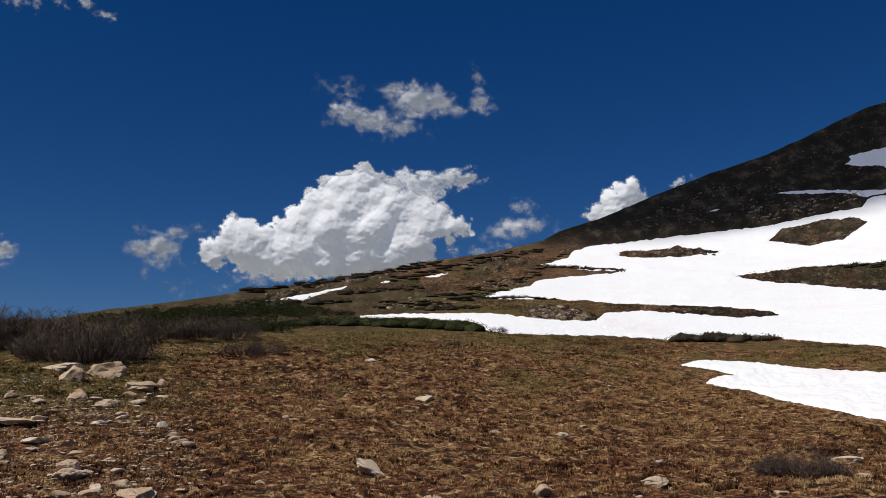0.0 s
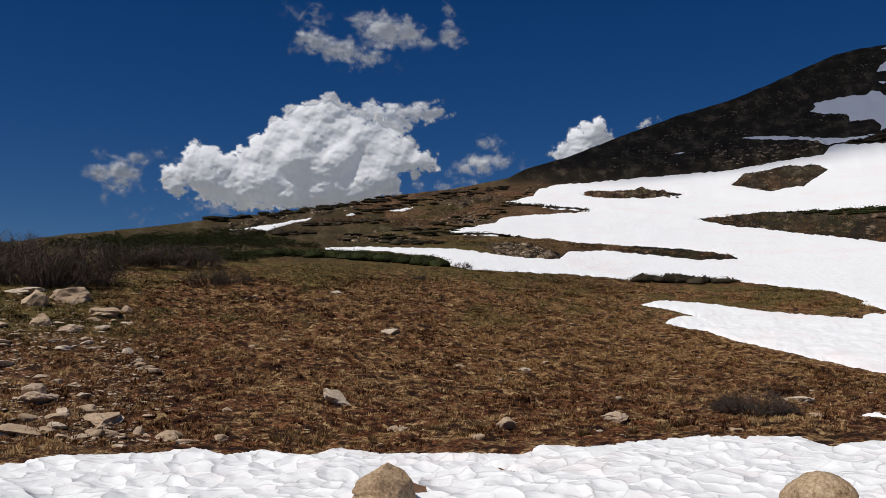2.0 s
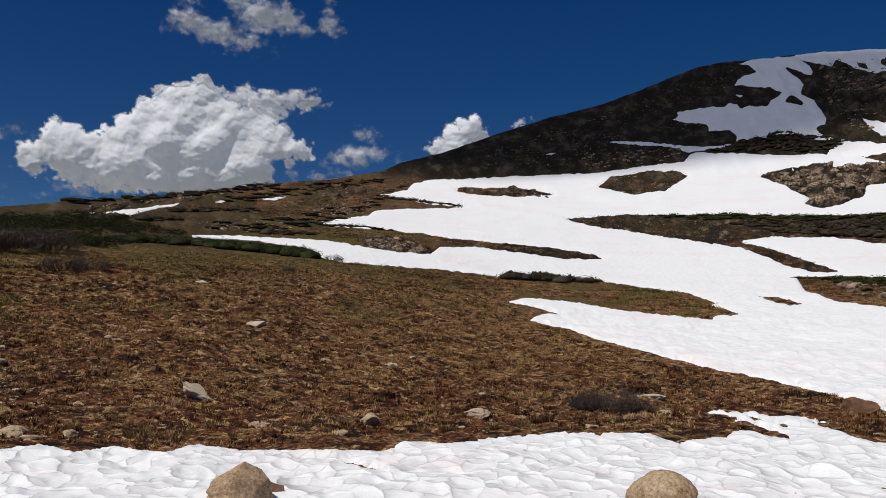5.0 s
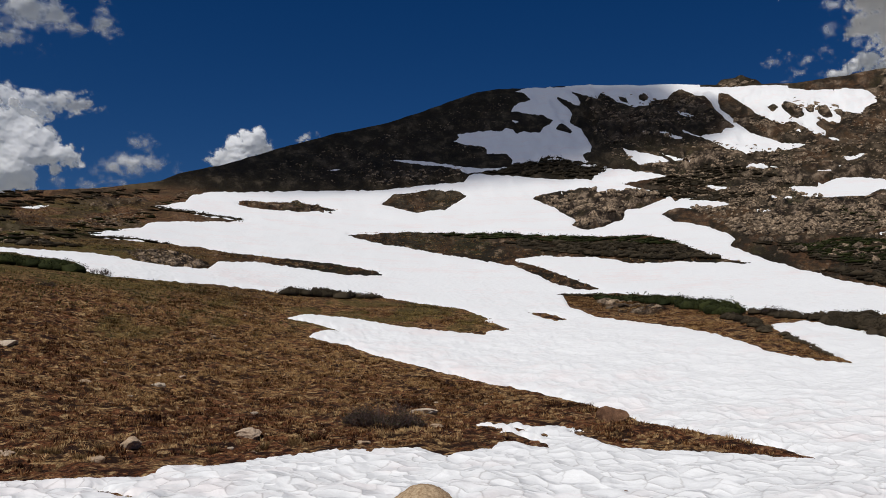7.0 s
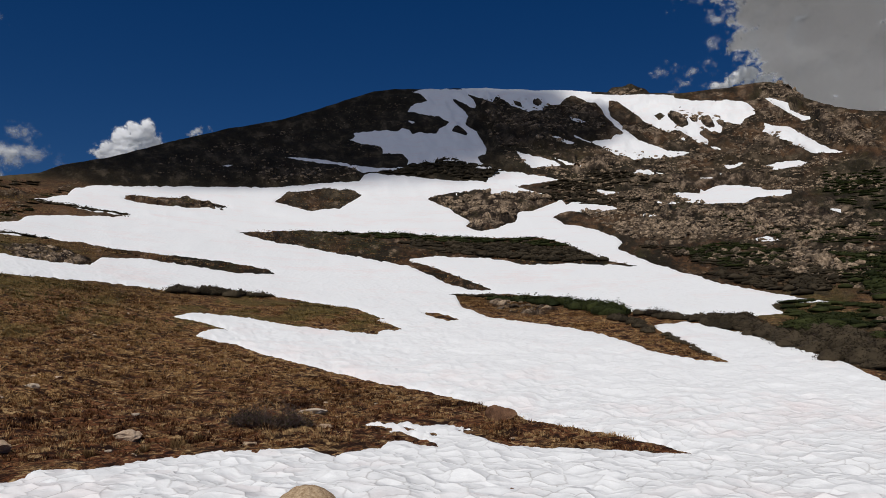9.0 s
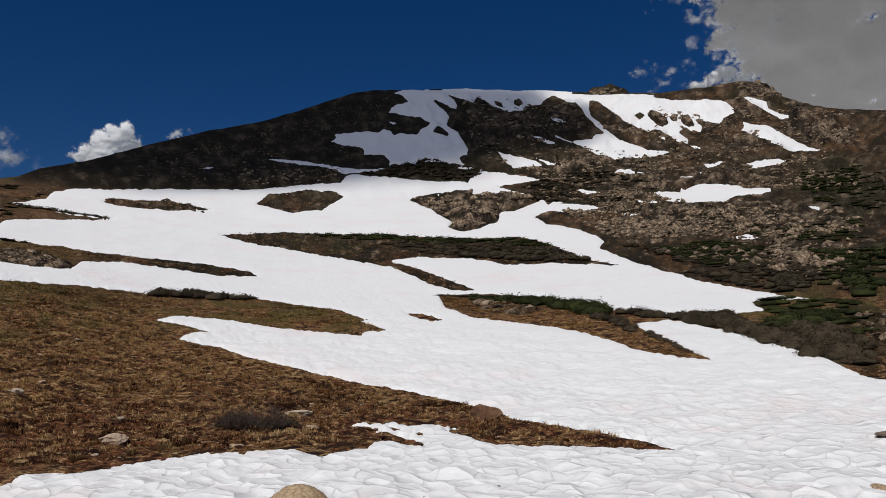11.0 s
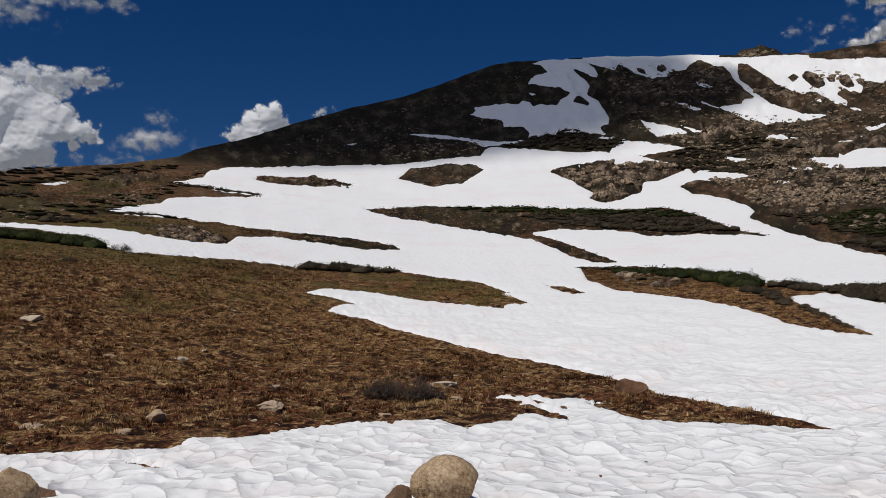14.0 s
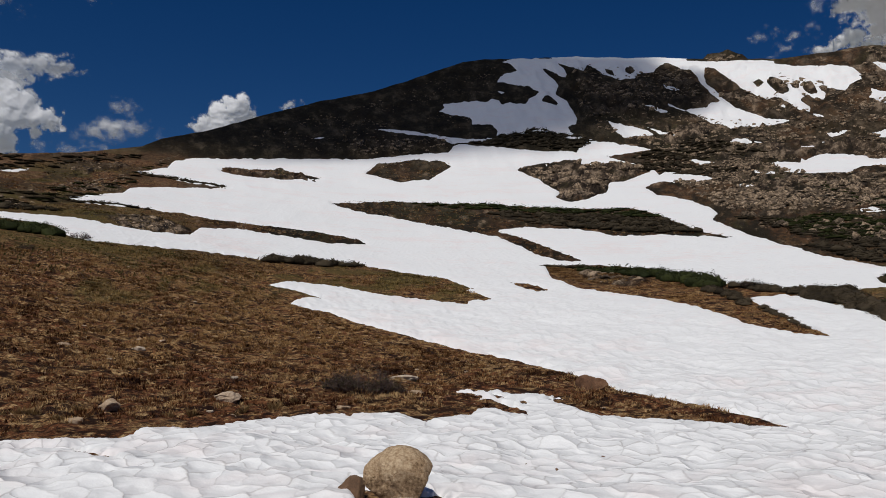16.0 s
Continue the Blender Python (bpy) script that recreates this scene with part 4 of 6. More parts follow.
def cloud(puffs, far, seed, label, step=0.07, soft=0.2, thin=1.0, over=0.0, lumps=12, flat=1.0, torn=0.16, mat=None, wisps=False):
    """A cumulus of heaped lumps on puffs (bearing, height angle, half width, half height in degrees) at a distance.
    over: how much its base leans over towards the ground in front; flat: how far it swells; torn: how ragged its edge is."""
    g = np.random.default_rng(seed)
    p = np.array(puffs, float)
    lo, hi = (p[:, :2] - p[:, 2:] * 1.3).min(0) - 0.4, (p[:, :2] + p[:, 2:] * 1.3).max(0) + 0.4
    u, v = np.meshgrid(np.arange(lo[0], hi[0], step), np.arange(lo[1], hi[1], step), indexing="ij")
    wu = u + 0.17 * fbm(u / 0.9, v / 0.8, 5, seed + 50, 0.6)
    wv = v + 0.15 * fbm(u / 0.9 + 9, v / 0.8, 5, seed + 60, 0.6)
    # each puff carries lumps, and each lump smaller ones
    balls = []
    for a, b, ra, rb in p:
        balls.append((a, b, 0.0, ra * 0.96, rb * 0.96))
        for _ in range(lumps):
            t, q = g.uniform(0, 2 * math.pi), math.sqrt(g.uniform(0.05, 0.85))
            s = min(ra, rb) * g.uniform(0.26, 0.5)
            c = (a + ra * q * math.cos(t) * 0.9, b + rb * q * math.sin(t) * 0.9, 0.8 * min(ra, rb) * math.sqrt(1 - q * q))
            balls.append((*c, s * 1.15, s))
            for _ in range(5):
                t, q = g.uniform(0, 2 * math.pi), math.sqrt(g.uniform(0.1, 1.0))
                k = s * g.uniform(0.22, 0.42)
                balls.append((c[0] + s * q * math.cos(t), c[1] + s * q * math.sin(t), c[2] + 0.8 * s * math.sqrt(1 - min(q * q, 1)), k * 1.1, k))
    high, cover_d = np.zeros(u.shape), np.full(u.shape, -9.0)
    for a, b, c, ra, rb in balls:
        i0, i1 = np.searchsorted(u[:, 0], (a - ra - 0.7, a + ra + 0.7))
        j0, j1 = np.searchsorted(v[0], (b - rb - 0.7, b + rb + 0.7))
        w = (slice(i0, i1), slice(j0, j1))
        q = np.hypot((wu[w] - a) / ra, (wv[w] - b) / rb)
        r = min(ra, rb)
        high[w] = np.maximum(high[w], np.where(q < 1, c + r * np.sqrt(np.clip(1 - q * q, 0, 1)), 0))
        cover_d[w] = np.maximum(cover_d[w], (1 - q) * r)

    def blurred(field, size):
        fu, fv = np.fft.fftfreq(u.shape[0], step)[:, None], np.fft.fftfreq(u.shape[1], step)[None]
        return np.real(np.fft.ifft2(np.fft.fft2(field) * np.exp(-2 * (math.pi * size) ** 2 * (fu * fu + fv * fv))))
    swell = 0.14 * blurred(high, 0.06) + 0.38 * blurred(high, 0.2) + 0.42 * blurred(high, 0.5) + 0.05 * fbm(u / 0.5, v / 0.4, 4, seed + 70, 0.6)
    bulge = far * math.radians(1) * flat * swell
    edge = cover_d - 0.03 + 0.25 * max(soft - 0.2, 0) + torn * fbm(u / 0.55, v / 0.4, 6, seed + 5, 0.62)
    vapour = 0.995 * smooth(0.0, soft, edge) * (thin if thin >= 1 else np.clip(thin * (0.35 + 1.1 * smooth(0, 0.5, edge)) * (1 + 0.5 * fbm(u / 0.6, v / 0.4, 4, seed + 6)), 0, 1))
    # light crosses two skins
    vapour = 1 - np.sqrt(1 - np.clip(vapour, 0, 0.999))
    lean = far * over * np.radians(v - lo[1])

    def place(dist):
        a, e = np.radians(u), np.radians(v)
        return np.stack([dist * np.sin(a) * np.cos(e), dist * np.cos(a) * np.cos(e), EYE + dist * np.sin(e)], -1).reshape(-1, 3)
    f = sheet_faces(*u.shape)
    f = f[(vapour.ravel()[f] > 0.004).any(1)]
    used, inv = np.unique(f, return_inverse=True)
    f = inv.reshape(-1, 4)
    n = len(used)
    co = np.concatenate([place(far - bulge - lean)[used], place(far + bulge * 0.5 + 1)[used]])
    sides = np.concatenate([f[:, [k, (k + 1) % 4]] for k in range(4)])
    _, first, times = np.unique(np.sort(sides, 1), axis=0, return_index=True, return_counts=True)
    rim = sides[first[times == 1]]
    seam = np.stack([rim[:, 0], rim[:, 1], rim[:, 1] + n, rim[:, 0] + n], -1)
    ob = raw_mesh("cloud_wisps" if wisps else "cloud", co, np.concatenate([f[:, ::-1], f + n, seam]), mat or MAT_CLOUD, (("vapour", np.tile(vapour.ravel()[used], 2)),))
    return tagged(shade_smooth(ob), label, "cloud", group="" if wisps else "cumulus clouds in the blue sky", kind="stuff" if wisps else "")


cloud([(-13.1, 11.9, 1.51, 1.38), (-14.7, 11.1, 0.98, 0.96), (-11.9, 11.7, 2.03, 1.49), (-9.8, 11.8, 2.07, 1.69), (-8.5, 13.1, 1.75, 1.37), (-8.2, 14.5, 1.13, 1.09), (-7.0, 15.3, 1.25, 1.21),
       (-5.8, 15.6, 1.26, 1.22), (-5.1, 15.8, 1.2, 1.22), (-4.1, 15.5, 0.73, 0.77), (-6.8, 13.9, 2.5, 1.56), (-3.5, 14.3, 2.18, 1.41), (-1.4, 14.8, 1.47, 0.89), (-1.3, 13.3, 2.2, 1.43),
       (0.2, 12.9, 1.66, 1.01), (1.3, 12.9, 1.03, 0.72), (-5.6, 12.4, 3.94, 1.92), (-8.8, 11.2, 3.14, 1.54), (-2.7, 11.9, 2.54, 1.6), (-11.8, 10.5, 2.36, 0.83), (-7.0, 10.4, 3.88, 0.97),
       (-3.4, 10.9, 2.53, 0.89), (-9.7, 9.8, 1.72, 0.54)], 4200, 3, "large white heaped cumulus cloud with grey base", lumps=14, over=-0.18)
cloud([(-2.0, 16.0, 1.47, 0.71), (-0.7, 15.6, 1.85, 0.93), (0.8, 16.1, 1.49, 0.71), (1.9, 16.0, 1.19, 0.57)], 4350, 4, "torn grey arm trailing from a large cumulus", soft=0.35, flat=0.7, torn=0.22)
cloud([(-18.8, 11.2, 1.18, 0.67), (-17.8, 11.5, 1.26, 0.93), (-17.0, 12.2, 0.8, 0.56), (-17.7, 10.7, 1.1, 0.68), (-19.1, 12.3, 0.46, 0.36), (-19.7, 11.0, 0.55, 0.36)],
      4100, 13, "small ragged white cloud", soft=0.7, flat=0.5, torn=0.2, lumps=7)
cloud([(-15.7, 12.5, 0.81, 0.29), (-15.8, 10.3, 0.58, 0.29), (-16.6, 8.9, 0.51, 0.44), (-15.8, 8.6, 0.26, 0.25), (-13.9, 8.8, 0.59, 0.26), (-18.3, 9.8, 0.56, 0.18), (-12.1, 9.5, 1.34, 0.46)],
      4120, 14, "faint wisps of vapour beside the cumulus", soft=0.8, thin=0.36, flat=0.25, torn=0.4, lumps=4, wisps=True)
cloud([(-29.0, 11.4, 2.13, 1.04), (-30.1, 12.0, 1.35, 1.17), (-26.8, 10.6, 1.19, 0.49), (-32.1, 11.3, 2.31, 1.42), (-28.2, 10.0, 1.84, 0.42), (-32.5, 11.2, 2.2, 1.4)], 4000, 23, "white cloud with a flat grey base", soft=0.4)
cloud([(-6.0, 20.2, 1.39, 0.89), (-4.5, 19.8, 1.84, 0.9), (-3.0, 19.4, 1.55, 0.63)], 3700, 33, "soft-edged white cloud high in the sky", soft=0.7, flat=0.5, torn=0.2, lumps=7)
cloud([(-1.6, 21.0, 1.87, 1.05), (-2.7, 21.5, 1.19, 0.55), (-0.1, 20.9, 1.31, 0.91), (0.9, 20.3, 1.05, 0.46), (2.9, 20.8, 0.76, 0.71)], 3750, 34, "broken white cloud high in the sky", soft=0.7, flat=0.5, torn=0.2, lumps=7)
cloud([(-1.3, 19.0, 0.89, 0.32), (-6.8, 21.7, 1.27, 0.47), (2.7, 22.5, 0.46, 0.63), (-7.4, 19.6, 0.5, 0.27), (3.5, 20.4, 0.45, 0.28), (-3.7, 18.8, 0.92, 0.28)],
      3720, 35, "faint wisps of vapour around a high cloud", soft=0.8, thin=0.36, flat=0.25, torn=0.4, lumps=4, wisps=True)
cloud([(5.5, 14.1, 0.93, 0.51), (4.8, 12.8, 1.41, 0.65), (4.0, 12.4, 1.26, 0.51), (6.1, 12.9, 1.34, 0.43)], 4300, 43, "thin scattered white cloud above the ridge", soft=0.7, flat=0.5, torn=0.2, lumps=7)
cloud([(7.2, 12.5, 0.74, 0.29), (2.4, 11.4, 1.66, 0.4), (5.0, 11.4, 0.92, 0.29), (3.1, 11.8, 0.74, 0.29)], 4310, 44, "faint wisps of vapour above the ridge", soft=0.8, thin=0.36, flat=0.25, torn=0.4, lumps=4, wisps=True)
cloud([(11.3, 13.9, 1.29, 1.07), (12.4, 14.6, 0.96, 1.07), (10.3, 13.4, 0.89, 0.86), (13.1, 14.2, 0.66, 0.64), (11.6, 12.8, 1.83, 1.07)], 4000, 53, "bright white cumulus rising behind the ridge", torn=0.2)
cloud([(15.8, 15.2, 0.58, 0.31), (15.3, 14.9, 0.36, 0.18), (16.1, 14.6, 0.73, 0.4)], 4100, 63, "small white cloud behind the ridge", soft=0.3, torn=0.2)
cloud([(-26.7, 24.8, 1.15, 0.32), (-23.2, 25.3, 1.08, 0.4), (-25.1, 25.2, 1.64, 0.24), (-21.8, 24.9, 0.69, 0.25), (-24.5, 26.0, 2.4, 0.7)], 3600, 73, "wispy white cloud high in the sky", soft=0.6, thin=0.8, flat=0.6, torn=0.26)
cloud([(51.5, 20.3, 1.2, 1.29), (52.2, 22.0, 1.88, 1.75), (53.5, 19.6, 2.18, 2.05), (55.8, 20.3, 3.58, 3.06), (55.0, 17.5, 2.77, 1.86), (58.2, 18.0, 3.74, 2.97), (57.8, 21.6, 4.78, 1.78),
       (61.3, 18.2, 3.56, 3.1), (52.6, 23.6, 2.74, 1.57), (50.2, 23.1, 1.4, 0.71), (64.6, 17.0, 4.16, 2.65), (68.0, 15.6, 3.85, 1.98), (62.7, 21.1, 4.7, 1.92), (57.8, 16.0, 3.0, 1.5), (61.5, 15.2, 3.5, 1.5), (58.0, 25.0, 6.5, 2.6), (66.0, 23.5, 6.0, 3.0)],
      3400, 83, "huge grey-bellied cumulus cloud overhanging the summit", step=0.09, soft=0.4, over=1.6, flat=1.1, torn=0.3, lumps=8, mat=MAT_SHADED_CLOUD)
cloud([(51.0, 18.2, 0.86, 0.65), (50.1, 17.9, 0.69, 0.46), (52.0, 17.6, 1.0, 0.6), (49.4, 17.7, 0.87, 0.33), (51.5, 17.1, 2.4, 0.6)], 2600, 84, "bright white cumulus top behind the summit")
cloud([(49.2, 21.7, 0.56, 0.66), (49.2, 20.4, 0.56, 0.72), (49.0, 19.1, 0.49, 0.46), (50.1, 22.0, 0.52, 0.65), (48.1, 23.2, 1.29, 0.46), (50.5, 19.4, 0.48, 0.52)],
      3300, 103, "ragged wisps at the edge of a cloud", soft=0.8, thin=0.36, flat=0.25, torn=0.4, lumps=4, wisps=True)
cloud([(45.9, 18.9, 0.65, 0.44), (47.0, 18.0, 0.78, 0.41), (47.5, 18.5, 0.39, 0.44), (48.4, 17.7, 0.63, 0.23)], 3200, 93, "thin torn wisps of white cloud", soft=0.8, thin=0.36, flat=0.25, torn=0.4, lumps=4, wisps=True)


def overhead_cloud(x, y, z, rx, ry, seed, turn=0.0):
    """A cumulus high towards the sun; its shade lies on the mountain."""
    n = 90
    u, v = np.meshgrid(np.linspace(-1.4, 1.4, n), np.linspace(-1.4, 1.4, n), indexing="ij")
    d = 1 - u * u - v * v + 0.3 * fbm(u * 1.6, v * 1.6, 4, seed)
    high = 60 * np.sqrt(np.clip(d, 0, 2)) + 1
    c, s = math.cos(turn), math.sin(turn)
    px, py = x + c * u * rx - s * v * ry, y + s * u * rx + c * v * ry
    f = sheet_faces(n, n)
    f = f[(d.ravel()[f] > 0).any(1)]
    used, inv = np.unique(f, return_inverse=True)
    f = inv.reshape(-1, 4)
    top, low = (np.stack([px, py, z + k], -1).reshape(-1, 3)[used] for k in (high, -0.3 * high))
    ob = raw_mesh("cloud", np.concatenate([top, low]), np.concatenate([f[:, ::-1], f + len(used)]), MAT_CLOUD, (("vapour", np.tile(np.clip(d.ravel()[used] * 1.4, 0, 0.57), 2)),))
    return tagged(shade_smooth(ob), "white cumulus cloud shading the mountain flank", "cloud", group="cumulus clouds in the blue sky")


def up_sun(x, y, rise):
    z = float(ground_z(x, y))
    p = Vector((x, y, z)) + TO_SUN * (rise / TO_SUN.z)
    return p.x, p.y, p.z


overhead_cloud(*up_sun(194, 394, 900), 268, 132, 7, radians(47))

# ---- rocks ----
rng = np.random.default_rng(4)


def sphere(sub):
    bm = bmesh.new()
    bmesh.ops.create_icosphere(bm, subdivisions=sub, radius=1)
    co = np.array([v.co[:] for v in bm.verts])
    f = np.array([[v.index for v in q.verts] for q in bm.faces])
    bm.free()
    return co, f


BALLS = {k: sphere(k) for k in (1, 2, 3, 4, 5)}


def chipped(sub, seed, cuts=12, keep=(0.4, 0.8), rough=0.05):
    """A unit stone: a ball cut by planes, with worn edges and an uneven skin."""
    g = np.random.default_rng(seed)
    co, f = BALLS[sub]
    co = co.copy()
    for _ in range(cuts):
        n = g.normal(size=3)
        n /= np.linalg.norm(n)
        over = np.clip(co @ n - g.uniform(*keep), 0, None)
        co -= over[:, None] * n * 0.93
    if rough:
        for size, amp in ((1.1, rough), (3.3, rough * 0.5), (9.0, rough * 0.22)):
            k = np.array([noise.noise(Vector(c) * size + Vector((seed * 3.1, 0, 0))) for c in co])
            co *= (1 + amp * k)[:, None]
    return co, f


def stone_mesh(name, seed, sub=2, mat=None, **kw):
    co, f = chipped(sub, seed, **kw)
    me = bpy.data.meshes.new(name)
    me.from_pydata(co.tolist(), [], f.tolist())
    me.update()
    me.materials.append(mat or MAT_ROCK)
    return me


def rest(x, y, sx, sy, sz, turn=0.0, sunk=0.35, lean=0.0):
    """Pose and size of a stone of half sizes sx, sy, sz that sits in the ground at x, y."""
    z = float(ground_z(x, y)) + sz * (1 - 2 * sunk)
    return Matrix.LocRotScale((x, y, z), Euler((0, lean, turn)), (sx, sy, sz))


def put_stone(name, me, m, label, group=""):
    ob = new(name, me)
    ob.matrix_world = m
    return tagged(ob, label, "rock", group)


def face_cam(x, y):
    return -math.atan2(x, y)


# boulders standing in the snow
def boulder(x, y, w, h, seed, label, lean=0.0, taper=0.0, mat=None, peak=0.0, shoulder=0.0):
    """A worn boulder. taper: narrower to the top; peak: how far the top stands to one side; shoulder: how far the other side falls away."""
    co, f = chipped(5, seed, 11, (0.52, 0.8), 0.0)
    k = 1 - taper * np.clip(co[:, 2] + 0.3, 0, 2)
    co[:, 0] = co[:, 0] * k + peak * np.clip(co[:, 2], 0, 1) ** 2
    co[:, 1] *= k
    co[:, 2] -= shoulder * smooth(0.25, -0.75, co[:, 0]) * np.clip(co[:, 2], 0, 1)
    for size, amp in ((1.3, 0.05), (3.1, 0.04), (7.5, 0.022), (17.0, 0.01)):
        d = np.array([noise.noise(Vector(c) * size + Vector((seed * 3.1, 0, 0))) for c in co])
        co *= (1 + amp * d)[:, None]
    # a weathered crack low on the face
    away = np.abs(co[:, 2] + 0.12 + 0.25 * co[:, 0] + 0.1 * np.sin(co[:, 0] * 7))
    co *= (1 - 0.09 * np.exp(-(away / 0.04) ** 2) * smooth(0.4, -0.1, co[:, 0]))[:, None]
    me = bpy.data.meshes.new("boulder")
    me.from_pydata(co.tolist(), [], f.tolist())
    me.polygons.foreach_set("use_smooth", np.ones(len(f), bool))
    me.materials.append(mat or MAT_GOLD)
    z = float(ground_z(x, y)) - 0.1
    ob = new("boulder", me)
    ob.matrix_world = Matrix.LocRotScale((x, y, z + 0.42 * h), Euler((0, lean, face_cam(x, y))), (w / 2, w / 2 * 0.9, 0.62 * h))
    return tagged(ob, label, "boulder", "boulders in the snow")


boulder(-0.37, 9.81, 1.04, 0.53, 12, "low tan granite boulder with pointed top in snow", 0.06, 0.5, None, 0.1, 0.2)
boulder(3.68, 8.37, 0.81, 0.6, 5, "rounded tan granite boulder standing in snow", 0.0, 0.03, None, 0.05, 0.1)
boulder(17.0, 9.75, 1.75, 0.34, 17, "low grey-brown boulder breaking through the snow", 0.05, 0.25, MAT_GREY, 0.1, 0.3)
boulder(11.52, 7.17, 0.43, 0.19, 21, "small rounded boulder at the snow surface")
boulder(3.34, 8.72, 0.36, 0.3, 23, "small dark stone in a melt hollow beside boulder", mat=MAT_RUST)
boulder(-0.02, 10.2, 0.3, 0.34, 29, "small dark stone behind a pointed boulder", mat=MAT_RUST)

# stones that stand out on the slope: place, width, height, kind
MARKED = (
    (-12.42, 30.14, 0.95, 0.79, MAT_TAN), (-11.83, 31.42, 1.32, 0.72, MAT_TAN),
    (-10.98, 27.24, 0.56, 0.41, MAT_TAN), (-13.55, 32.09, 1.37, 0.27, MAT_PALE),
    (-9.97, 29.87, 0.92, 0.36, MAT_TAN), (-9.51, 30.44, 0.36, 0.28, MAT_ROCK),
    (-7.47, 24.26, 0.31, 0.35, MAT_PALE), (-5.82, 17.37, 0.72, 0.33, MAT_TAN),
    (-7.79, 19.02, 0.50, 0.37, MAT_ROCK), (-4.30, 16.40, 0.43, 0.24, MAT_TAN),
    (-9.92, 18.48, 0.61, 0.21, MAT_TAN), (-9.78, 20.08, 0.51, 0.26, MAT_ROCK),
    (-10.31, 19.70, 0.42, 0.20, MAT_ROCK), (-6.80, 16.15, 0.87, 0.29, MAT_TAN),
    (-8.46, 15.47, 0.60, 0.20, MAT_TAN), (-4.88, 16.45, 0.20, 0.20, MAT_ROCK),
    (-5.51, 16.15, 0.28, 0.22, MAT_TAN), (-6.70, 17.77, 0.31, 0.17, MAT_ROCK),
    (-9.81, 26.28, 0.57, 0.28, MAT_ROCK), (-9.18, 24.32, 0.59, 0.15, MAT_PALE),
    (-11.09, 23.55, 1.16, 0.20, MAT_PALE), (-9.83, 22.00, 0.73, 0.15, MAT_PALE),
    (-3.42, 16.37, 0.25, 0.15, MAT_TAN), (-3.82, 18.87, 0.24, 0.12, MAT_TAN),
    (1.89, 18.30, 0.42, 0.28, MAT_TAN),
    (4.24, 18.86, 0.59, 0.22, MAT_ROCK), (-0.24, 17.25, 0.42, 0.22, MAT_ROCK),
    (-0.63, 29.66, 0.53, 0.19, MAT_PALE), (6.38, 17.58, 0.24, 0.13, MAT_TAN),
    (3.32, 25.60, 0.36, 0.15, MAT_PALE), (1.42, 25.50, 0.32, 0.13, MAT_TAN),
    (-3.85, 27.09, 0.42, 0.14, MAT_TAN), (-2.97, 37.44, 0.43, 0.14, MAT_PALE),
    (9.75, 22.14, 0.64, 0.18, MAT_PALE), (9.12, 20.05, 0.45, 0.14, MAT_TAN),
    (1.21, 16.52, 0.21, 0.12, MAT_TAN), (13.3, 18.72, 0.72, 0.55, MAT_RUST),
    (1.16, 16.46, 0.25, 0.13, MAT_TAN), (-7.68, 18.78, 0.64, 0.31, MAT_ROCK),
    (-4.30, 16.50, 0.35, 0.19, MAT_TAN), (-4.88, 15.51, 0.27, 0.10, MAT_PALE),
)
for k, (x, y, w, h, mat) in enumerate(MARKED):
    me = stone_mesh("stone", 100 + k, 4 if w > 0.4 else 3, mat, cuts=11, keep=(0.5, 0.9), rough=0.24)
    kind = {MAT_TAN: "tan granite", MAT_PALE: "pale grey", MAT_RUST: "rust-red", MAT_ROCK: "brown weathered"}[mat]
    put_stone("stone", me, rest(x, y, w * 0.62, w * 0.6, h * 0.66, face_cam(x, y) + rng.uniform(-0.5, 0.5), 0.47, rng.uniform(-0.14, 0.14)),
              kind + (" slab lying flat on the tundra" if w > 2.2 * h else " stone half sunk in brown tundra"), "stones on the tundra")

put_stone("stone", stone_mesh("stone", 171, 4, MAT_PALE, cuts=9, keep=(0.5, 0.9), rough=0.3),
          rest(-1.59, 20.24, 0.42, 0.2, 0.16, face_cam(-1.59, 20.24), 0.2, 0.55), "slim white quartz stone leaning on the tundra", "stones on the tundra")


for k, (x, y) in enumerate(((6.43, 10.42), (6.45, 9.74), (8.0, 10.89), (3.39, 9.43), (6.5, 10.56), (3.29, 13.63))):
    put_stone("pebble", stone_mesh("pebble", 180 + k, 2, MAT_RUST, cuts=8, rough=0.1), Matrix.LocRotScale((x, y, float(ground_z(x, y)) + 0.075), Euler((0, 0, k)), (0.035, 0.025, 0.022)),
              "tiny dark stone lying on the snow", "pebbles on the snow")


def scatter(ring, n, seed, clump=0.0):
    """n spots inside a plan ring."""
    g = np.random.default_rng(seed)
    p = np.array(ring)
    lo, hi = p.min(0), p.max(0)
    got = np.empty((0, 2))
    while len(got) < n:
        q = g.uniform(lo, hi, (n * 4, 2))
        ok = inside_distance(q[:, 0], q[:, 1], ring) > 0
        if clump:
            ok &= fbm(q[:, 0] / clump, q[:, 1] / clump, 3, seed) > g.uniform(-0.6, 0.7, len(q))
        got = np.concatenate([got, q[ok]])
    return got[:n]


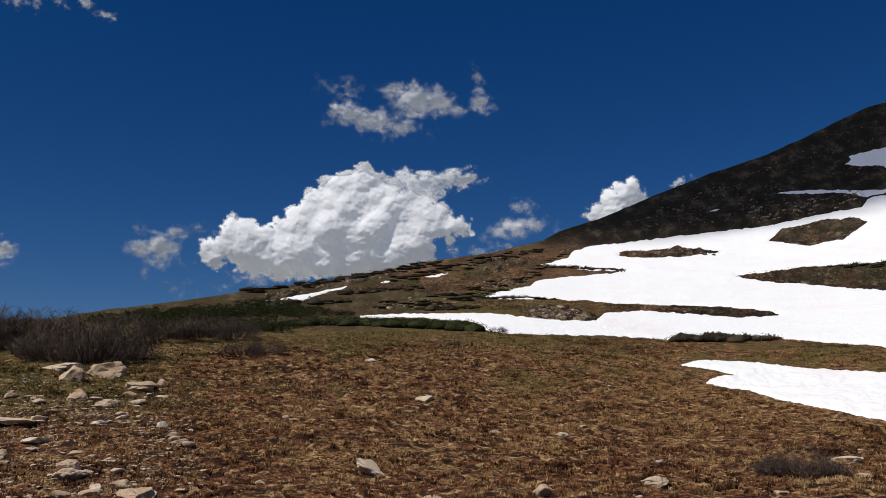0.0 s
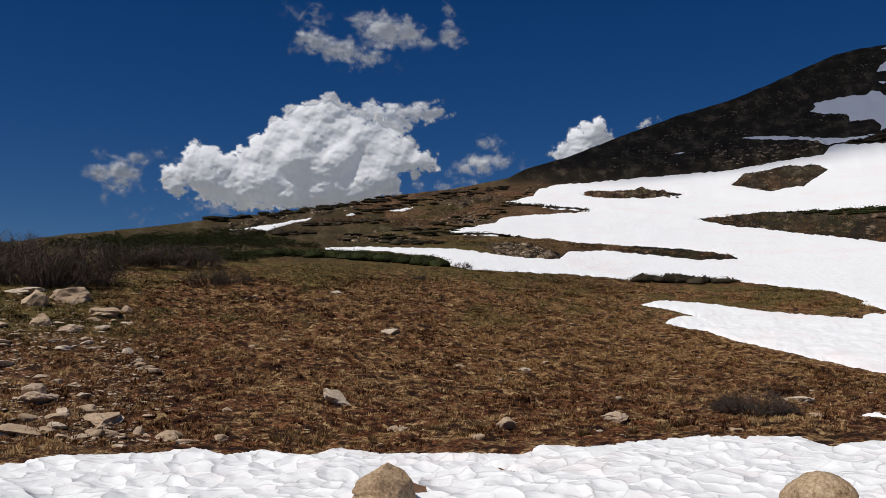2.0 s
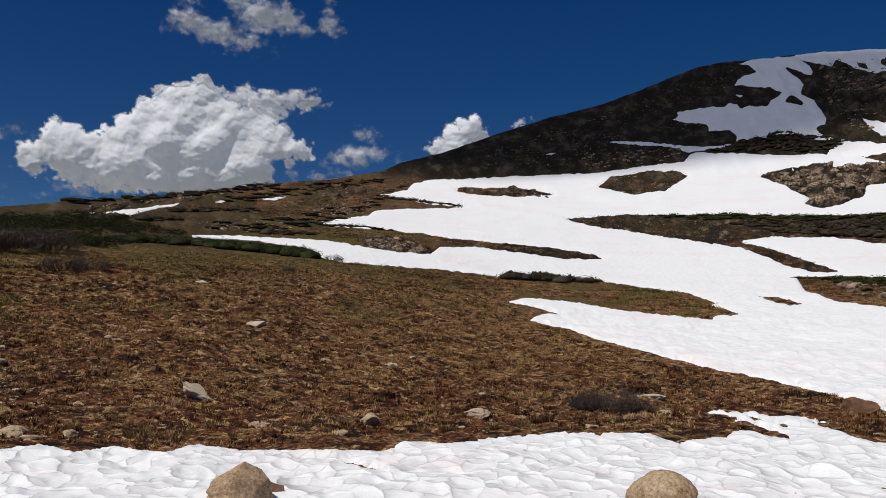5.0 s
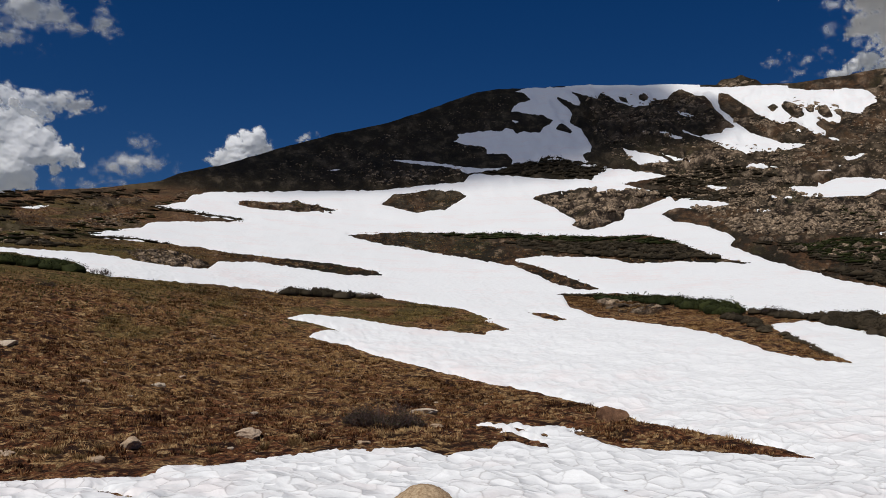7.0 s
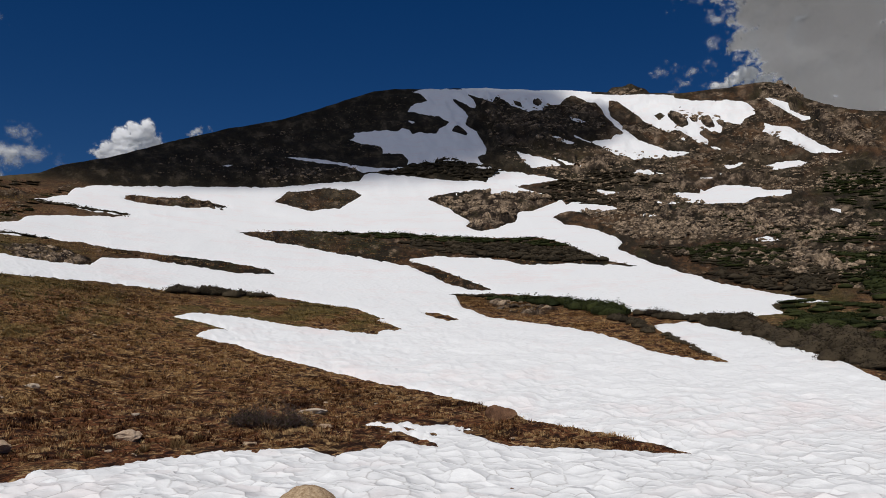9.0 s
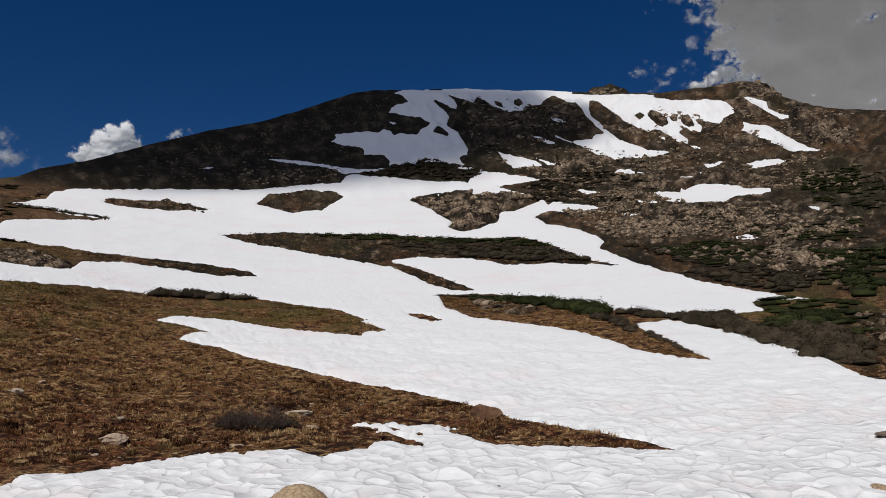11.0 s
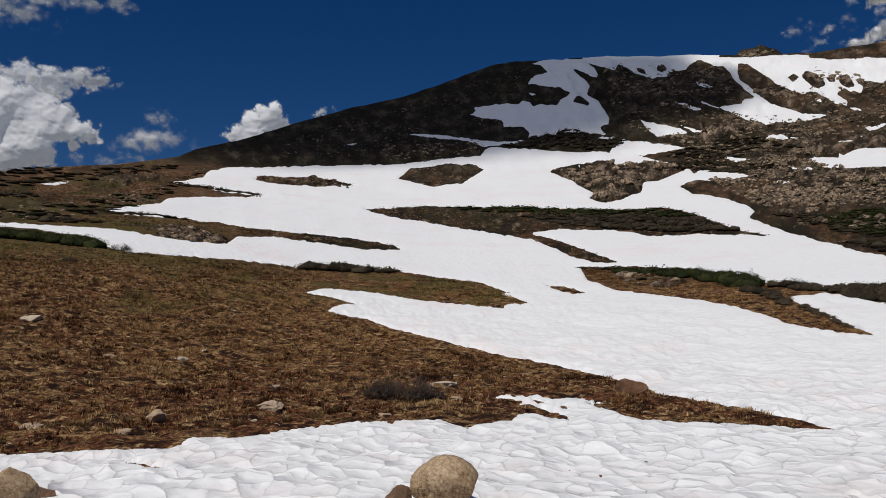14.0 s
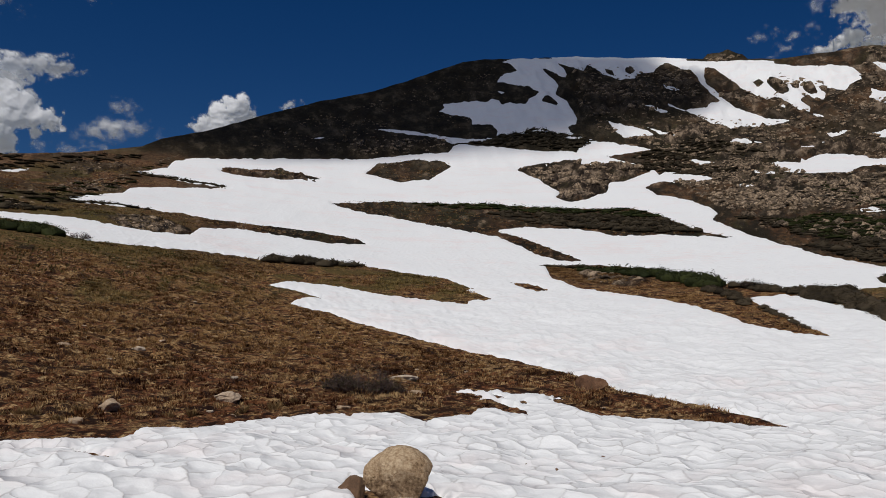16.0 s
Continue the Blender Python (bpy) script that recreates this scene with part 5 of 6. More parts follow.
STONY = [(-16.38, 28.54), (-13.17, 30.37), (-9.48, 30.67), (-7.47, 26.46), (-5.41, 20.60), (-2.74, 16.30), (-3.24, 15.74), (-8.40, 14.93)]
HUMP = [(-18.25, 29.67), (-11.64, 37.59), (-2.32, 44.80), (9.51, 48.02), (11.78, 37.24), (12.74, 31.15), (13.6, 27.0), (14.3, 22.0), (14.0, 18.2), (13.85, 15.2), (13.4, 13.0), (12.4, 14.6), (11.4, 16.0), (11.7, 17.9), (12.2, 19.1), (11.0, 20.4), (9.8, 20.3), (10.1, 18.6), (9.8, 16.9), (7.92, 17.33), (2.55, 16.83), (-0.44, 15.53), (-4.07, 15.46), (-6.18, 13.93)]
small_meshes = [stone_mesh("stone", 300 + k, 2, (MAT_TAN, MAT_ROCK, MAT_PALE, MAT_ROCK)[k % 4], cuts=12, keep=(0.42, 0.9), rough=0.14) for k in range(12)]
for ring, n, seed, lo_s, hi_s in ((STONY, 210, 8, 0.07, 0.3), (HUMP, 80, 9, 0.06, 0.17)):
    for x, y in scatter(ring, n, seed, 1.6 if ring is STONY else 0):
        s = lo_s + (hi_s - lo_s) * rng.random() ** 2.2
        me = small_meshes[rng.integers(12)]
        kind = {MAT_TAN: "small tan", MAT_PALE: "small pale grey", MAT_ROCK: "small brown"}[me.materials[0]]
        put_stone("stone", me, rest(x, y, s, s * rng.uniform(0.6, 1), s * rng.uniform(0.22, 0.45), rng.uniform(0, 6.3), 0.38),
                  kind + " stone lying on the tundra", "stones on the tundra")


def joined_stones(name, spots, sizes, mat, label, sub=1, flat=0.6, seed=1, category="rocks"):
    """Many stones in one mesh."""
    g = np.random.default_rng(seed)
    models = [chipped(sub, 500 + k, 8, (0.12, 0.62), 0) for k in range(8)]
    zs = ground_z(spots[:, 0], spots[:, 1])
    cos, fs, base = [], [], 0
    for (x, y), z, s in zip(spots, zs, sizes):
        co, f = models[g.integers(8)]
        a = g.uniform(0, 6.3)
        c, sn = math.cos(a), math.sin(a)
        q = co * (s, s * g.uniform(0.55, 1), s * flat * g.uniform(0.6, 1.3))
        cos.append(np.stack([x + c * q[:, 0] - sn * q[:, 1], y + sn * q[:, 0] + c * q[:, 1], z + q[:, 2] + s * flat * 0.05], -1))
        fs.append(f + base)
        base += len(co)
    return tagged(raw_mesh(name, np.concatenate(cos), np.concatenate(fs), mat), label, category, kind="stuff")


g0 = scatter(STONY, 2800, 31, 1.2)
joined_stones("gravel", g0, 0.03 + 0.1 * rng.random(len(g0)) ** 2.5, MAT_ROCK, "loose gravel and pebbles over brown soil", flat=0.4, category="gravel")
g0 = scatter(HUMP, 900, 32)
joined_stones("gravel", g0, 0.02 + 0.045 * rng.random(len(g0)) ** 2, MAT_ROCK, "scattered pebbles among dry grass", category="gravel")

# rocky ground farther up
for k, (ring, n, lo_s, hi_s) in enumerate(OUTCROPS):
    n = int(n * 1.7)
    spots = scatter(ring, n, 200 + k)
    for snowy in SMALL_PATCHES:
        spots = spots[inside_distance(spots[:, 0], spots[:, 1], snowy) < -0.5]
    joined_stones("rock_outcrop", spots, 0.45 * lo_s + (0.9 * hi_s - 0.45 * lo_s) * rng.random(len(spots)) ** 4.5, MAT_RUBBLE, "jumbled brown granite outcrop on the slope", 1, 0.8, 60 + k)

# loose blocks strewn over the bare mountain, clear of the snow
for k, (ring, n, lo_s, hi_s) in enumerate((
    ([(312.2, 463.3), (350.0, 423.5), (343.5, 375.1), (296.2, 279.1), (375.0, 297.8), (326.8, 200.8), (180.3, 111.8), (191.2, 180.8), (150.4, 182.7), (180.5, 250.1)], 3400, 0.4, 2.0),
    ([(145.5, 176.7), (191.2, 180.8), (180.3, 111.8), (54.45, 34.22), (67.2, 53.6), (79.4, 75.4), (94.8, 100.4)], 4200, 0.25, 1.3),
    ([(45.5, 255.0), (111.3, 354.2), (233.9, 477.6), (271.4, 487.9), (158.5, 284.5), (125.9, 293.2), (78.3, 247.5)], 800, 0.3, 1.2),
    ([(-8.0, 83.3), (2.3, 109.1), (21.7, 181.8), (34.1, 216.5), (18.5, 155.0), (6.6, 94.0), (-4.9, 72.6)], 500, 0.15, 0.6),
)):
    spots = scatter(ring, n, 300 + k, 18.0)
    clear = np.ones(n, bool)
    for snowy in (main_ring, GREY, STRIP, CREST_OVER + CREST_UNDER, *SMALL_PATCHES):
        clear &= inside_distance(spots[:, 0], spots[:, 1], snowy) < -0.5
    spots = spots[clear]
    joined_stones("scree", spots, lo_s + (hi_s - lo_s) * rng.random(len(spots)) ** 3.5, MAT_RUBBLE, "loose weathered blocks strewn over dark mountainside", 1, 0.75, 90 + k)

# ---- plants ----
def prism(path, r0, r1):
    """A thin tapered three-sided stalk along a path of points."""
    path = np.asarray(path)
    n = len(path)
    ang = np.array([0, 2.1, 4.2])
    ring = np.stack([np.cos(ang), np.sin(ang), np.zeros(3)], -1)
    rad = np.linspace(r0, r1, n)
    co = (path[:, None] + ring[None] * rad[:, None, None]).reshape(-1, 3)
    f = []
    for i in range(n - 1):
        for j in range(3):
            a, b = i * 3 + j, i * 3 + (j + 1) % 3
            f += [(a, b, b + 3), (a, b + 3, a + 3)]
    return co, np.array(f)


def gather(pieces):
    cos, fs, base = [], [], 0
    for co, f in pieces:
        cos.append(co)
        fs.append(f + base)
        base += len(co)
    return np.concatenate(cos), np.concatenate(fs)


def leaves(points, size, g, up=0.4):
    """One small bent leaf of two triangles at each point."""
    n = len(points)
    a, t = g.uniform(0, 6.3, n), g.normal(0, 0.6, n)
    d = np.stack([np.cos(a), np.sin(a), t + up], -1)
    d /= np.linalg.norm(d, axis=1)[:, None]
    s = np.cross(d, g.normal(size=(n, 3)))
    s /= np.linalg.norm(s, axis=1)[:, None] + 1e-6
    L = (size * g.uniform(0.6, 1.4, n))[:, None]
    co = np.stack([points, points + d * L * 0.5 + s * L * 0.28, points + d * L, points + d * L * 0.5 - s * L * 0.28], 1).reshape(-1, 3)
    i = np.arange(n)[:, None] * 4
    return co, np.concatenate([i + [0, 1, 2], i + [0, 2, 3]])


def mesh_of(name, co, f, mat):
    ob = raw_mesh(name, co, f, mat)
    me = ob.data
    bpy.data.objects.remove(ob)
    return me


def willow_model(seed, stems=110, twigs=7, buds=900, tall=1.0, wide=1.0, bud_mat=None, bud_size=0.03, thick=0.008):
    """Unit willow shrub: many thin stems fanning up from the base, with side twigs and small buds."""
    g = np.random.default_rng(seed)
    pieces, tips = [], []
    for _ in range(stems):
        a, out = g.uniform(0, 6.3), wide * g.uniform(0.15, 0.66)
        h = tall * g.uniform(0.45, 0.95) * (1.06 - 0.9 * (out / (0.7 * wide)) ** 1.8)
        base = np.array([math.cos(a), math.sin(a), 0]) * wide * 0.45 * math.sqrt(g.random())
        tip = np.array([math.cos(a) * out, math.sin(a) * out, h])
        t = np.linspace(0, 1, 4)[:, None]
        path = base + (tip - base) * t + np.array([math.cos(a), math.sin(a), 0.4]) * 0.16 * wide * np.sin(t * 3.14) + g.normal(0, 0.06, (4, 3)) * t
        pieces.append(prism(path, thick, thick * 0.35))
        for _ in range(twigs):
            k = g.uniform(0.35, 0.95)
            p = base + (tip - base) * k + np.array([math.cos(a), math.sin(a), 0.4]) * 0.12 * wide * math.sin(k * 3.14)
            q = p + np.array([g.normal(0, 0.13), g.normal(0, 0.13), g.uniform(-0.02, 0.2)]) * tall
            pieces.append(prism([p, q], thick * 0.55, thick * 0.25))
            tips += [p + (q - p) * w for w in g.uniform(0.2, 1, 3)]
    tips = np.array(tips)
    co, f = gather(pieces)
    spots = tips[g.integers(len(tips), size=buds)] + g.normal(0, 0.015, (buds, 3))
    lc, lf = leaves(spots, bud_size, g)
    return mesh_of("branchwork", co, f, MAT_TWIG), mesh_of("foliage", lc, lf, bud_mat or MAT_BUD)


def mat_model(seed, mat, n=260, size=0.085, tuft=0.15, core=2):
    """Unit low spreading shrub: a lumpy crown, dense within and leafy at the surface."""
    g = np.random.default_rng(seed)
    co, f = BALLS[core]
    co = co.copy()
    bump = 0.8 + 0.3 * vnoise(co[:, 0] * 2.6 + seed, co[:, 1] * 2.6 + co[:, 2] * 2, seed) + 0.15 * vnoise(co[:, 0] * 6 + seed, co[:, 1] * 6 + co[:, 2] * 5, seed + 3)
    co *= bump[:, None] * 0.86
    co[:, 2] = np.where(co[:, 2] < 0, co[:, 2] * 0.15, co[:, 2])
    a, rr = g.uniform(0, 6.3, n), np.sqrt(g.uniform(0, 1, n))
    lump = 0.78 + 0.3 * vnoise(np.cos(a) * rr * 3.2 + seed, np.sin(a) * rr * 3.2, seed)
    h = np.sqrt(np.clip(1 - rr ** 2.2, 0, 1)) * lump * g.uniform(0.8, 1.0, n)
    p = np.stack([np.cos(a) * rr * (0.88 + 0.12 * lump), np.sin(a) * rr * (0.88 + 0.12 * lump), h], -1)
    lc, lf = leaves(p, size, g, up=tuft)
    stems = [prism([(0, 0, -0.1), q * 1.04 + (0, 0, 0.04)], 0.012, 0.005) for q in p[g.integers(n, size=30)]]
    sc, sf = gather(stems)
    co, f = gather([(co, f), (lc, lf)])
    return mesh_of("branchwork", sc, sf, MAT_TWIG), mesh_of("foliage", co, f, mat)


def shrub_thing(models, label, category="shrub", group=""):
    """The first of a kind of shrub: an empty at its base that carries stems and leaves."""
    base = new("willow_shrub")
    part("branchwork", models[0], None, base)
    part("foliage", models[1], None, base)
    return tagged(base, label, category, group)


BARE = [shrub_thing(willow_model(40 + k, bud_mat=MAT_BUD), "leafless grey-brown willow shrub on the tundra", group="bare willow shrubs") for k in range(4)]
GREENISH = [shrub_thing(willow_model(50 + k, 24, 3, 420, bud_mat=MAT_SPRING, bud_size=0.09), "willow shrub coming into dull green leaf", group="green willow shrubs") for k in range(3)]
MATS = [shrub_thing(mat_model(60 + k, MAT_LEAF), "dense low green willow shrub beside the snow", group="green mat shrubs") for k in range(3)]
DARKS = [shrub_thing(mat_model(70 + k, MAT_DARK, 260, 0.085, 0.35), "dark brown leafless mat of low willow", group="dark mat shrubs") for k in range(3)]
FAR_MATS = [mat_model(80 + k, MAT_LEAF, 28, 0.22, 0.2, core=1)[1] for k in range(5)]
FAR_DARKS = [mat_model(90 + k, MAT_DARK, 28, 0.22, 0.2, core=1)[1] for k in range(5)]
NEAR_MATS, NEAR_DARKS = ([next(c for c in m.children if c.name.startswith("foliage")).data for m in kind] for kind in (MATS, DARKS))
used_models = set()
carpets = {}


def plant(models, x, y, wide, tall, turn=None):
    """One shrub of that width and height at x, y."""
    k = int(rng.integers(len(models)))
    if math.hypot(x, y) > 47:
        return carpets.setdefault(id(models), (models, []))[1].append((k, x, y, wide, tall))
    turn = rng.uniform(0, 6.3) if turn is None else turn
    m = Matrix.LocRotScale((x, y, float(ground_z(x, y)) - 0.03 * tall), Euler((0, 0, turn)), None)
    if models[k].name in used_models:
        ob = copy_thing(models[k], m)
    else:
        ob = models[k]
        used_models.add(ob.name)
    ob.matrix_basis = m @ Matrix.Diagonal((wide, wide, tall, 1))
    return ob


# thicket on the crest of the near hillside
for x, y, w, h in (
    (-13.58, 34.11, 3.49, 1.96), (-14.65, 33.96, 2.58, 1.64), (-12.84, 35.77, 2.65, 1.74),
    (-19.73, 35.07, 3.32, 1.84), (-19.16, 37.16, 3.45, 1.75), (-20.57, 33.72, 3.51, 2.01),
    (-18.65, 39.20, 3.30, 1.60), (-18.41, 41.59, 3.46, 1.44), (-21.13, 39.39, 3.40, 1.59),
    (-8.47, 37.64, 1.71, 0.73), (-7.58, 38.68, 1.50, 0.70), (-11.86, 43.81, 2.59, 1.32),
    (-10.51, 44.73, 2.33, 1.28), (-13.26, 42.77, 2.56, 1.25), (-14.64, 42.69, 2.86, 1.32),
    (7.68, 20.02, 1.63, 0.63), (7.36, 20.31, 0.82, 0.49), (8.34, 20.02, 0.83, 0.36),
    (3.41, 54.71, 1.04, 0.42), (38.45, 38.33, 1.38, 0.55), (-23.30, 40.33, 3.55, 1.36),
    (0.57, 46.14, 0.70, 0.29),
):
    plant(BARE, x, y, w * 0.95, h * 1.1)
for x, y in scatter([(-22.53, 36.47), (-20.20, 39.64), (-15.99, 39.12), (-12.94, 37.07), (-14.21, 43.96), (-10.67, 48.81), (-9.82, 44.90), (-13.12, 42.32), (-12.46, 35.06), (-14.77, 33.46), (-18.89, 35.28), (-20.10, 32.61)], 16, 90):
    plant(BARE, x, y, rng.uniform(0.9, 1.6), rng.uniform(0.5, 1.0))


def row(models, points, wide, tall, gap=0.5, jit=0.25, depth=0.0):
    """Shrubs along a plan line; wide and tall run from one end to the other."""
    pts = np.array(points)
    seg = np.hypot(*np.diff(pts, axis=0).T)
    s, total = 0.0, seg.sum()
    cum = np.concatenate([[0], np.cumsum(seg)])
    while s < total:
        k = s / total
        w, h = wide[0] + (wide[1] - wide[0]) * k, tall[0] + (tall[1] - tall[0]) * k
        x, y = np.interp(s, cum, pts[:, 0]), np.interp(s, cum, pts[:, 1])
        plant(models, x + rng.normal(0, jit * w), y + rng.normal(0, jit * w) + depth * rng.random(), w * rng.uniform(0.45, 0.7), h * rng.uniform(0.75, 1.15))
        s += w * gap * rng.uniform(0.7, 1.3)


# green willow slope behind the thicket
for x, y in scatter([(-20.97, 61.58), (-15.0, 73.7), (-6.65, 65.19), (-6.59, 51.64), (-11.15, 45.18), (-15.10, 43.61)], 110, 91):
    plant(GREENISH, x, y, rng.uniform(0.9, 1.5), rng.uniform(0.4, 0.7))
for x, y in scatter([(-21.83, 57.43), (-20.37, 67.93), (-15.64, 81.97), (-8.9, 68.97), (-15.63, 58.0), (-19.48, 50.11)], 120, 92):
    plant(GREENISH, x, y, rng.uniform(1.0, 1.8), rng.uniform(0.35, 0.65))
row(MATS, [(-6.67, 56.79), (-3.70, 55.83), (-0.75, 55.43), (2.10, 55.69)], (1.5, 1.3), (0.55, 0.8), 0.09, 0.35)
row(MATS, [(-9.47, 54.84), (-6.67, 56.79)], (1.6, 1.6), (0.6, 0.7), 0.4)
row(DARKS, [(15.4, 58.3), (18.8, 60.1)], (1.3, 1.3), (0.55, 0.62), 0.16, 0.2)
row(DARKS, [(18.9, 59.5), (22.4, 60.2)], (1.3, 1.1), (0.55, 0.5), 0.16, 0.2)
row(MATS, [(38.26, 53.73), (38.71, 49.57), (38.40, 44.98), (36.66, 39.87)], (1.4, 1.3), (0.6, 0.9), 0.16, 0.35)
row(DARKS, [(37.34, 58.66), (39.26, 55.13)], (1.0, 1.0), (0.2, 0.35), 0.3, 0.1)
row(DARKS, [(36.15, 39.56), (35.03, 36.52), (32.4, 32.6)], (0.9, 0.6), (0.42, 0.2), 0.3, 0.25)
row(DARKS, [(31.9, 31.2), (30.0, 28.2), (28.4, 25.4)], (0.5, 0.35), (0.2, 0.13), 0.4, 0.2)
row(DARKS, [(38.35, 39.73), (38.10, 37.18), (37.95, 34.50), (36.94, 30.26)], (1.0, 1.1), (0.4, 0.5), 0.3, 0.2)
row(DARKS, [(37.07, 32.93), (35.54, 28.79), (32.60, 23.58), (28.26, 17.74)], (1.1, 1.0), (0.42, 0.45), 0.26, 0.4)
row(DARKS, [(-15.0, 73.7), (-12.6, 79.2), (-9.1, 84.4)], (1.6, 1.5), (0.8, 0.6), 0.3, 0.45)
row(DARKS, [(-10.7, 96.4), (-6.6, 104.0), (-2.8, 110.3)], (1.6, 1.5), (0.7, 0.5), 0.3, 0.45)
row(DARKS, [(-1.2, 75.9), (1.0, 79.5), (3.1, 81.4)], (1.4, 1.3), (0.6, 0.5), 0.3, 0.4)
row(DARKS, [(19.0, 158.6), (24.2, 155.5), (30.4, 148.4)], (1.8, 1.4), (0.8, 0.4), 0.2, 0.3)
row(DARKS, [(4.8, 93.8), (8.7, 96.8), (12.5, 97.1)], (1.3, 1.2), (0.35, 0.35), 0.25, 0.2)
row(DARKS, [(-20.5, 95.2), (-17.3, 108.8), (-12.8, 126.1), (-7.5, 146.6), (0.1, 168.4)], (2.2, 2.4), (0.45, 0.45), 0.45, 0.5)
row(DARKS, [(-6.3, 123.7), (0.1, 149.1), (9.0, 173.1), (23.7, 202.0)], (2.2, 2.4), (0.45, 0.5), 0.6, 0.8)

# dwarf willow carpets on the hillside beyond the snow
for ring, models, n, w, h, seed in (
    ([(58.6, 135.6), (70.9, 130.9), (76.0, 121.1), (85.3, 110.7), (80.2, 96.3), (75.2, 104.3), (70.7, 112.5), (66.0, 121.7), (60.0, 129.7)], MATS, 110, 2.2, 0.7, 21), ([(63.3, 118.5), (69.7, 110.9), (75.2, 104.3), (77.4, 94.1), (68.0, 75.7), (65.2, 79.3), (64.2, 89.0), (61.6, 100.9)], DARKS, 260, 2.2, 0.8, 22),
    ([(135.8, 264.1), (156.8, 276.6), (173.4, 280.7), (176.4, 262.7), (174.2, 244.2), (159.8, 233.2), (151.2, 239.5), (143.8, 253.6)], DARKS, 230, 3.6, 1.7, 23), ([(146.8, 187.9), (157.8, 193.8), (156.5, 181.0), (148.5, 156.8), (154.9, 159.3), (144.9, 148.2), (135.7, 152.0), (139.7, 171.7)], DARKS, 110, 3.0, 0.9, 24),
    ([(164.3, 210.2), (175.7, 207.2), (175.6, 187.6), (166.4, 179.0), (157.0, 187.7), (154.7, 197.9)], DARKS, 90, 3.2, 0.9, 25), ([(139.3, 126.4), (106.2, 86.9), (93.0, 67.5), (93.0, 57.8), (122.1, 75.7), (107.0, 77.7), (122.6, 100.3)], MATS, 90, 1.8, 0.5, 26),
    ([(88.3, 93.5), (76.7, 72.8), (66.4, 56.1), (59.7, 45.0), (55.62, 37.41), (51.44, 32.06), (68.8, 42.7), (72.5, 54.6), (86.4, 77.3)], DARKS, 130, 1.6, 0.45, 27), ([(48.28, 36.85), (49.27, 33.94), (47.22, 29.45), (34.17, 21.40), (34.67, 24.79), (39.63, 30.65)], MATS, 45, 1.3, 0.32, 28),
    ([(84.8, 80.9), (93.1, 80.2), (88.3, 67.7), (69.8, 52.7), (67.7, 55.8), (74.5, 68.3)], MATS, 200, 1.7, 0.5, 1), ([(76.1, 63.4), (80.0, 60.0), (64.1, 43.9), (53.31, 37.87), (60.7, 48.3)], DARKS, 140, 1.6, 0.5, 2),
    ([(86.0, 59.4), (83.2, 51.9), (57.48, 35.83), (56.96, 38.64)], MATS, 90, 1.6, 0.5, 3), ([(41.71, 31.80), (42.76, 29.42), (37.79, 25.44), (34.99, 25.96)], MATS, 26, 1.8, 0.6, 4),
    ([(36.09, 26.32), (35.55, 22.38), (28.64, 18.08), (30.61, 20.66)], DARKS, 36, 1.6, 0.6, 5), ([(209.2, 146.3), (218.5, 134.6), (159.6, 98.7), (172.3, 120.1)], MATS, 110, 2.6, 0.6, 6),
    ([(194.9, 225.2), (197.0, 206.3), (180.2, 174.9), (176.6, 185.1), (175.4, 201.5)], DARKS, 110, 2.6, 0.7, 7), ([(197.2, 138.9), (192.2, 105.2), (123.8, 68.1), (143.6, 96.7)], MATS, 100, 2.4, 0.6, 8),
    ([(78.2, 51.6), (89.4, 49.4), (46.54, 25.90), (51.01, 32.24)], MATS, 34, 2.4, 0.8, 9), ([(63.0, 56.4), (58.8, 46.9), (51.52, 37.46), (49.67, 34.51), (55.3, 44.1)], DARKS, 26, 1.8, 0.6, 10),
    ([(-7.8, 81.1), (2.2, 106.2), (20.7, 173.3), (30.6, 202.4), (18.5, 155.0), (7.0, 99.1), (-4.9, 73.2)], DARKS, 34, 2.2, 0.3, 12), ([(-7.8, 81.1), (2.2, 106.2), (20.7, 173.3), (30.6, 202.4), (18.5, 155.0), (7.0, 99.1), (-4.9, 73.2)], MATS, 30, 2.0, 0.3, 13),
    ([(39.43, 35.79), (39.50, 33.04), (34.57, 26.70), (30.76, 21.96), (31.22, 22.80), (36.60, 30.28)], DARKS, 24, 1.5, 0.6, 11),
):
    for x, y in scatter(ring, n, 700 + seed):
        plant(models, x, y, w * rng.uniform(0.35, 0.75), h * rng.uniform(0.6, 1.2))


# the distant shrubs of each kind, joined
def join_far(name, meshes, spots, mat, label, near_meshes=None):
    g = np.random.default_rng(len(spots))
    pieces = []
    for k, x, y, wide, tall in spots:
        me = meshes[k % len(meshes)]
        if near_meshes and math.hypot(x, y) < 63:
            me = near_meshes[k % len(near_meshes)]
        co = np.empty(len(me.vertices) * 3, np.float32)
        me.vertices.foreach_get("co", co)
        f = np.empty(len(me.loops), np.int32)
        me.loops.foreach_get("vertex_index", f)
        a = g.uniform(0, 6.3)
        c, s = math.cos(a), math.sin(a)
        q = co.reshape(-1, 3) * ((g.uniform(0.8, 1.3), g.uniform(0.8, 1.3), g.uniform(0.55, 1.0)) if math.hypot(x, y) > 75 else (1, 1, 1))
        pieces.append((np.stack([x + wide * (c * q[:, 0] - s * q[:, 1]), y + wide * (s * q[:, 0] + c * q[:, 1]), float(ground_z(x, y)) + tall * q[:, 2]], -1), f.reshape(-1, 3)))
    co, f = gather(pieces)
    return tagged(raw_mesh(name, co, f, mat), label, "shrubs", kind="stuff")


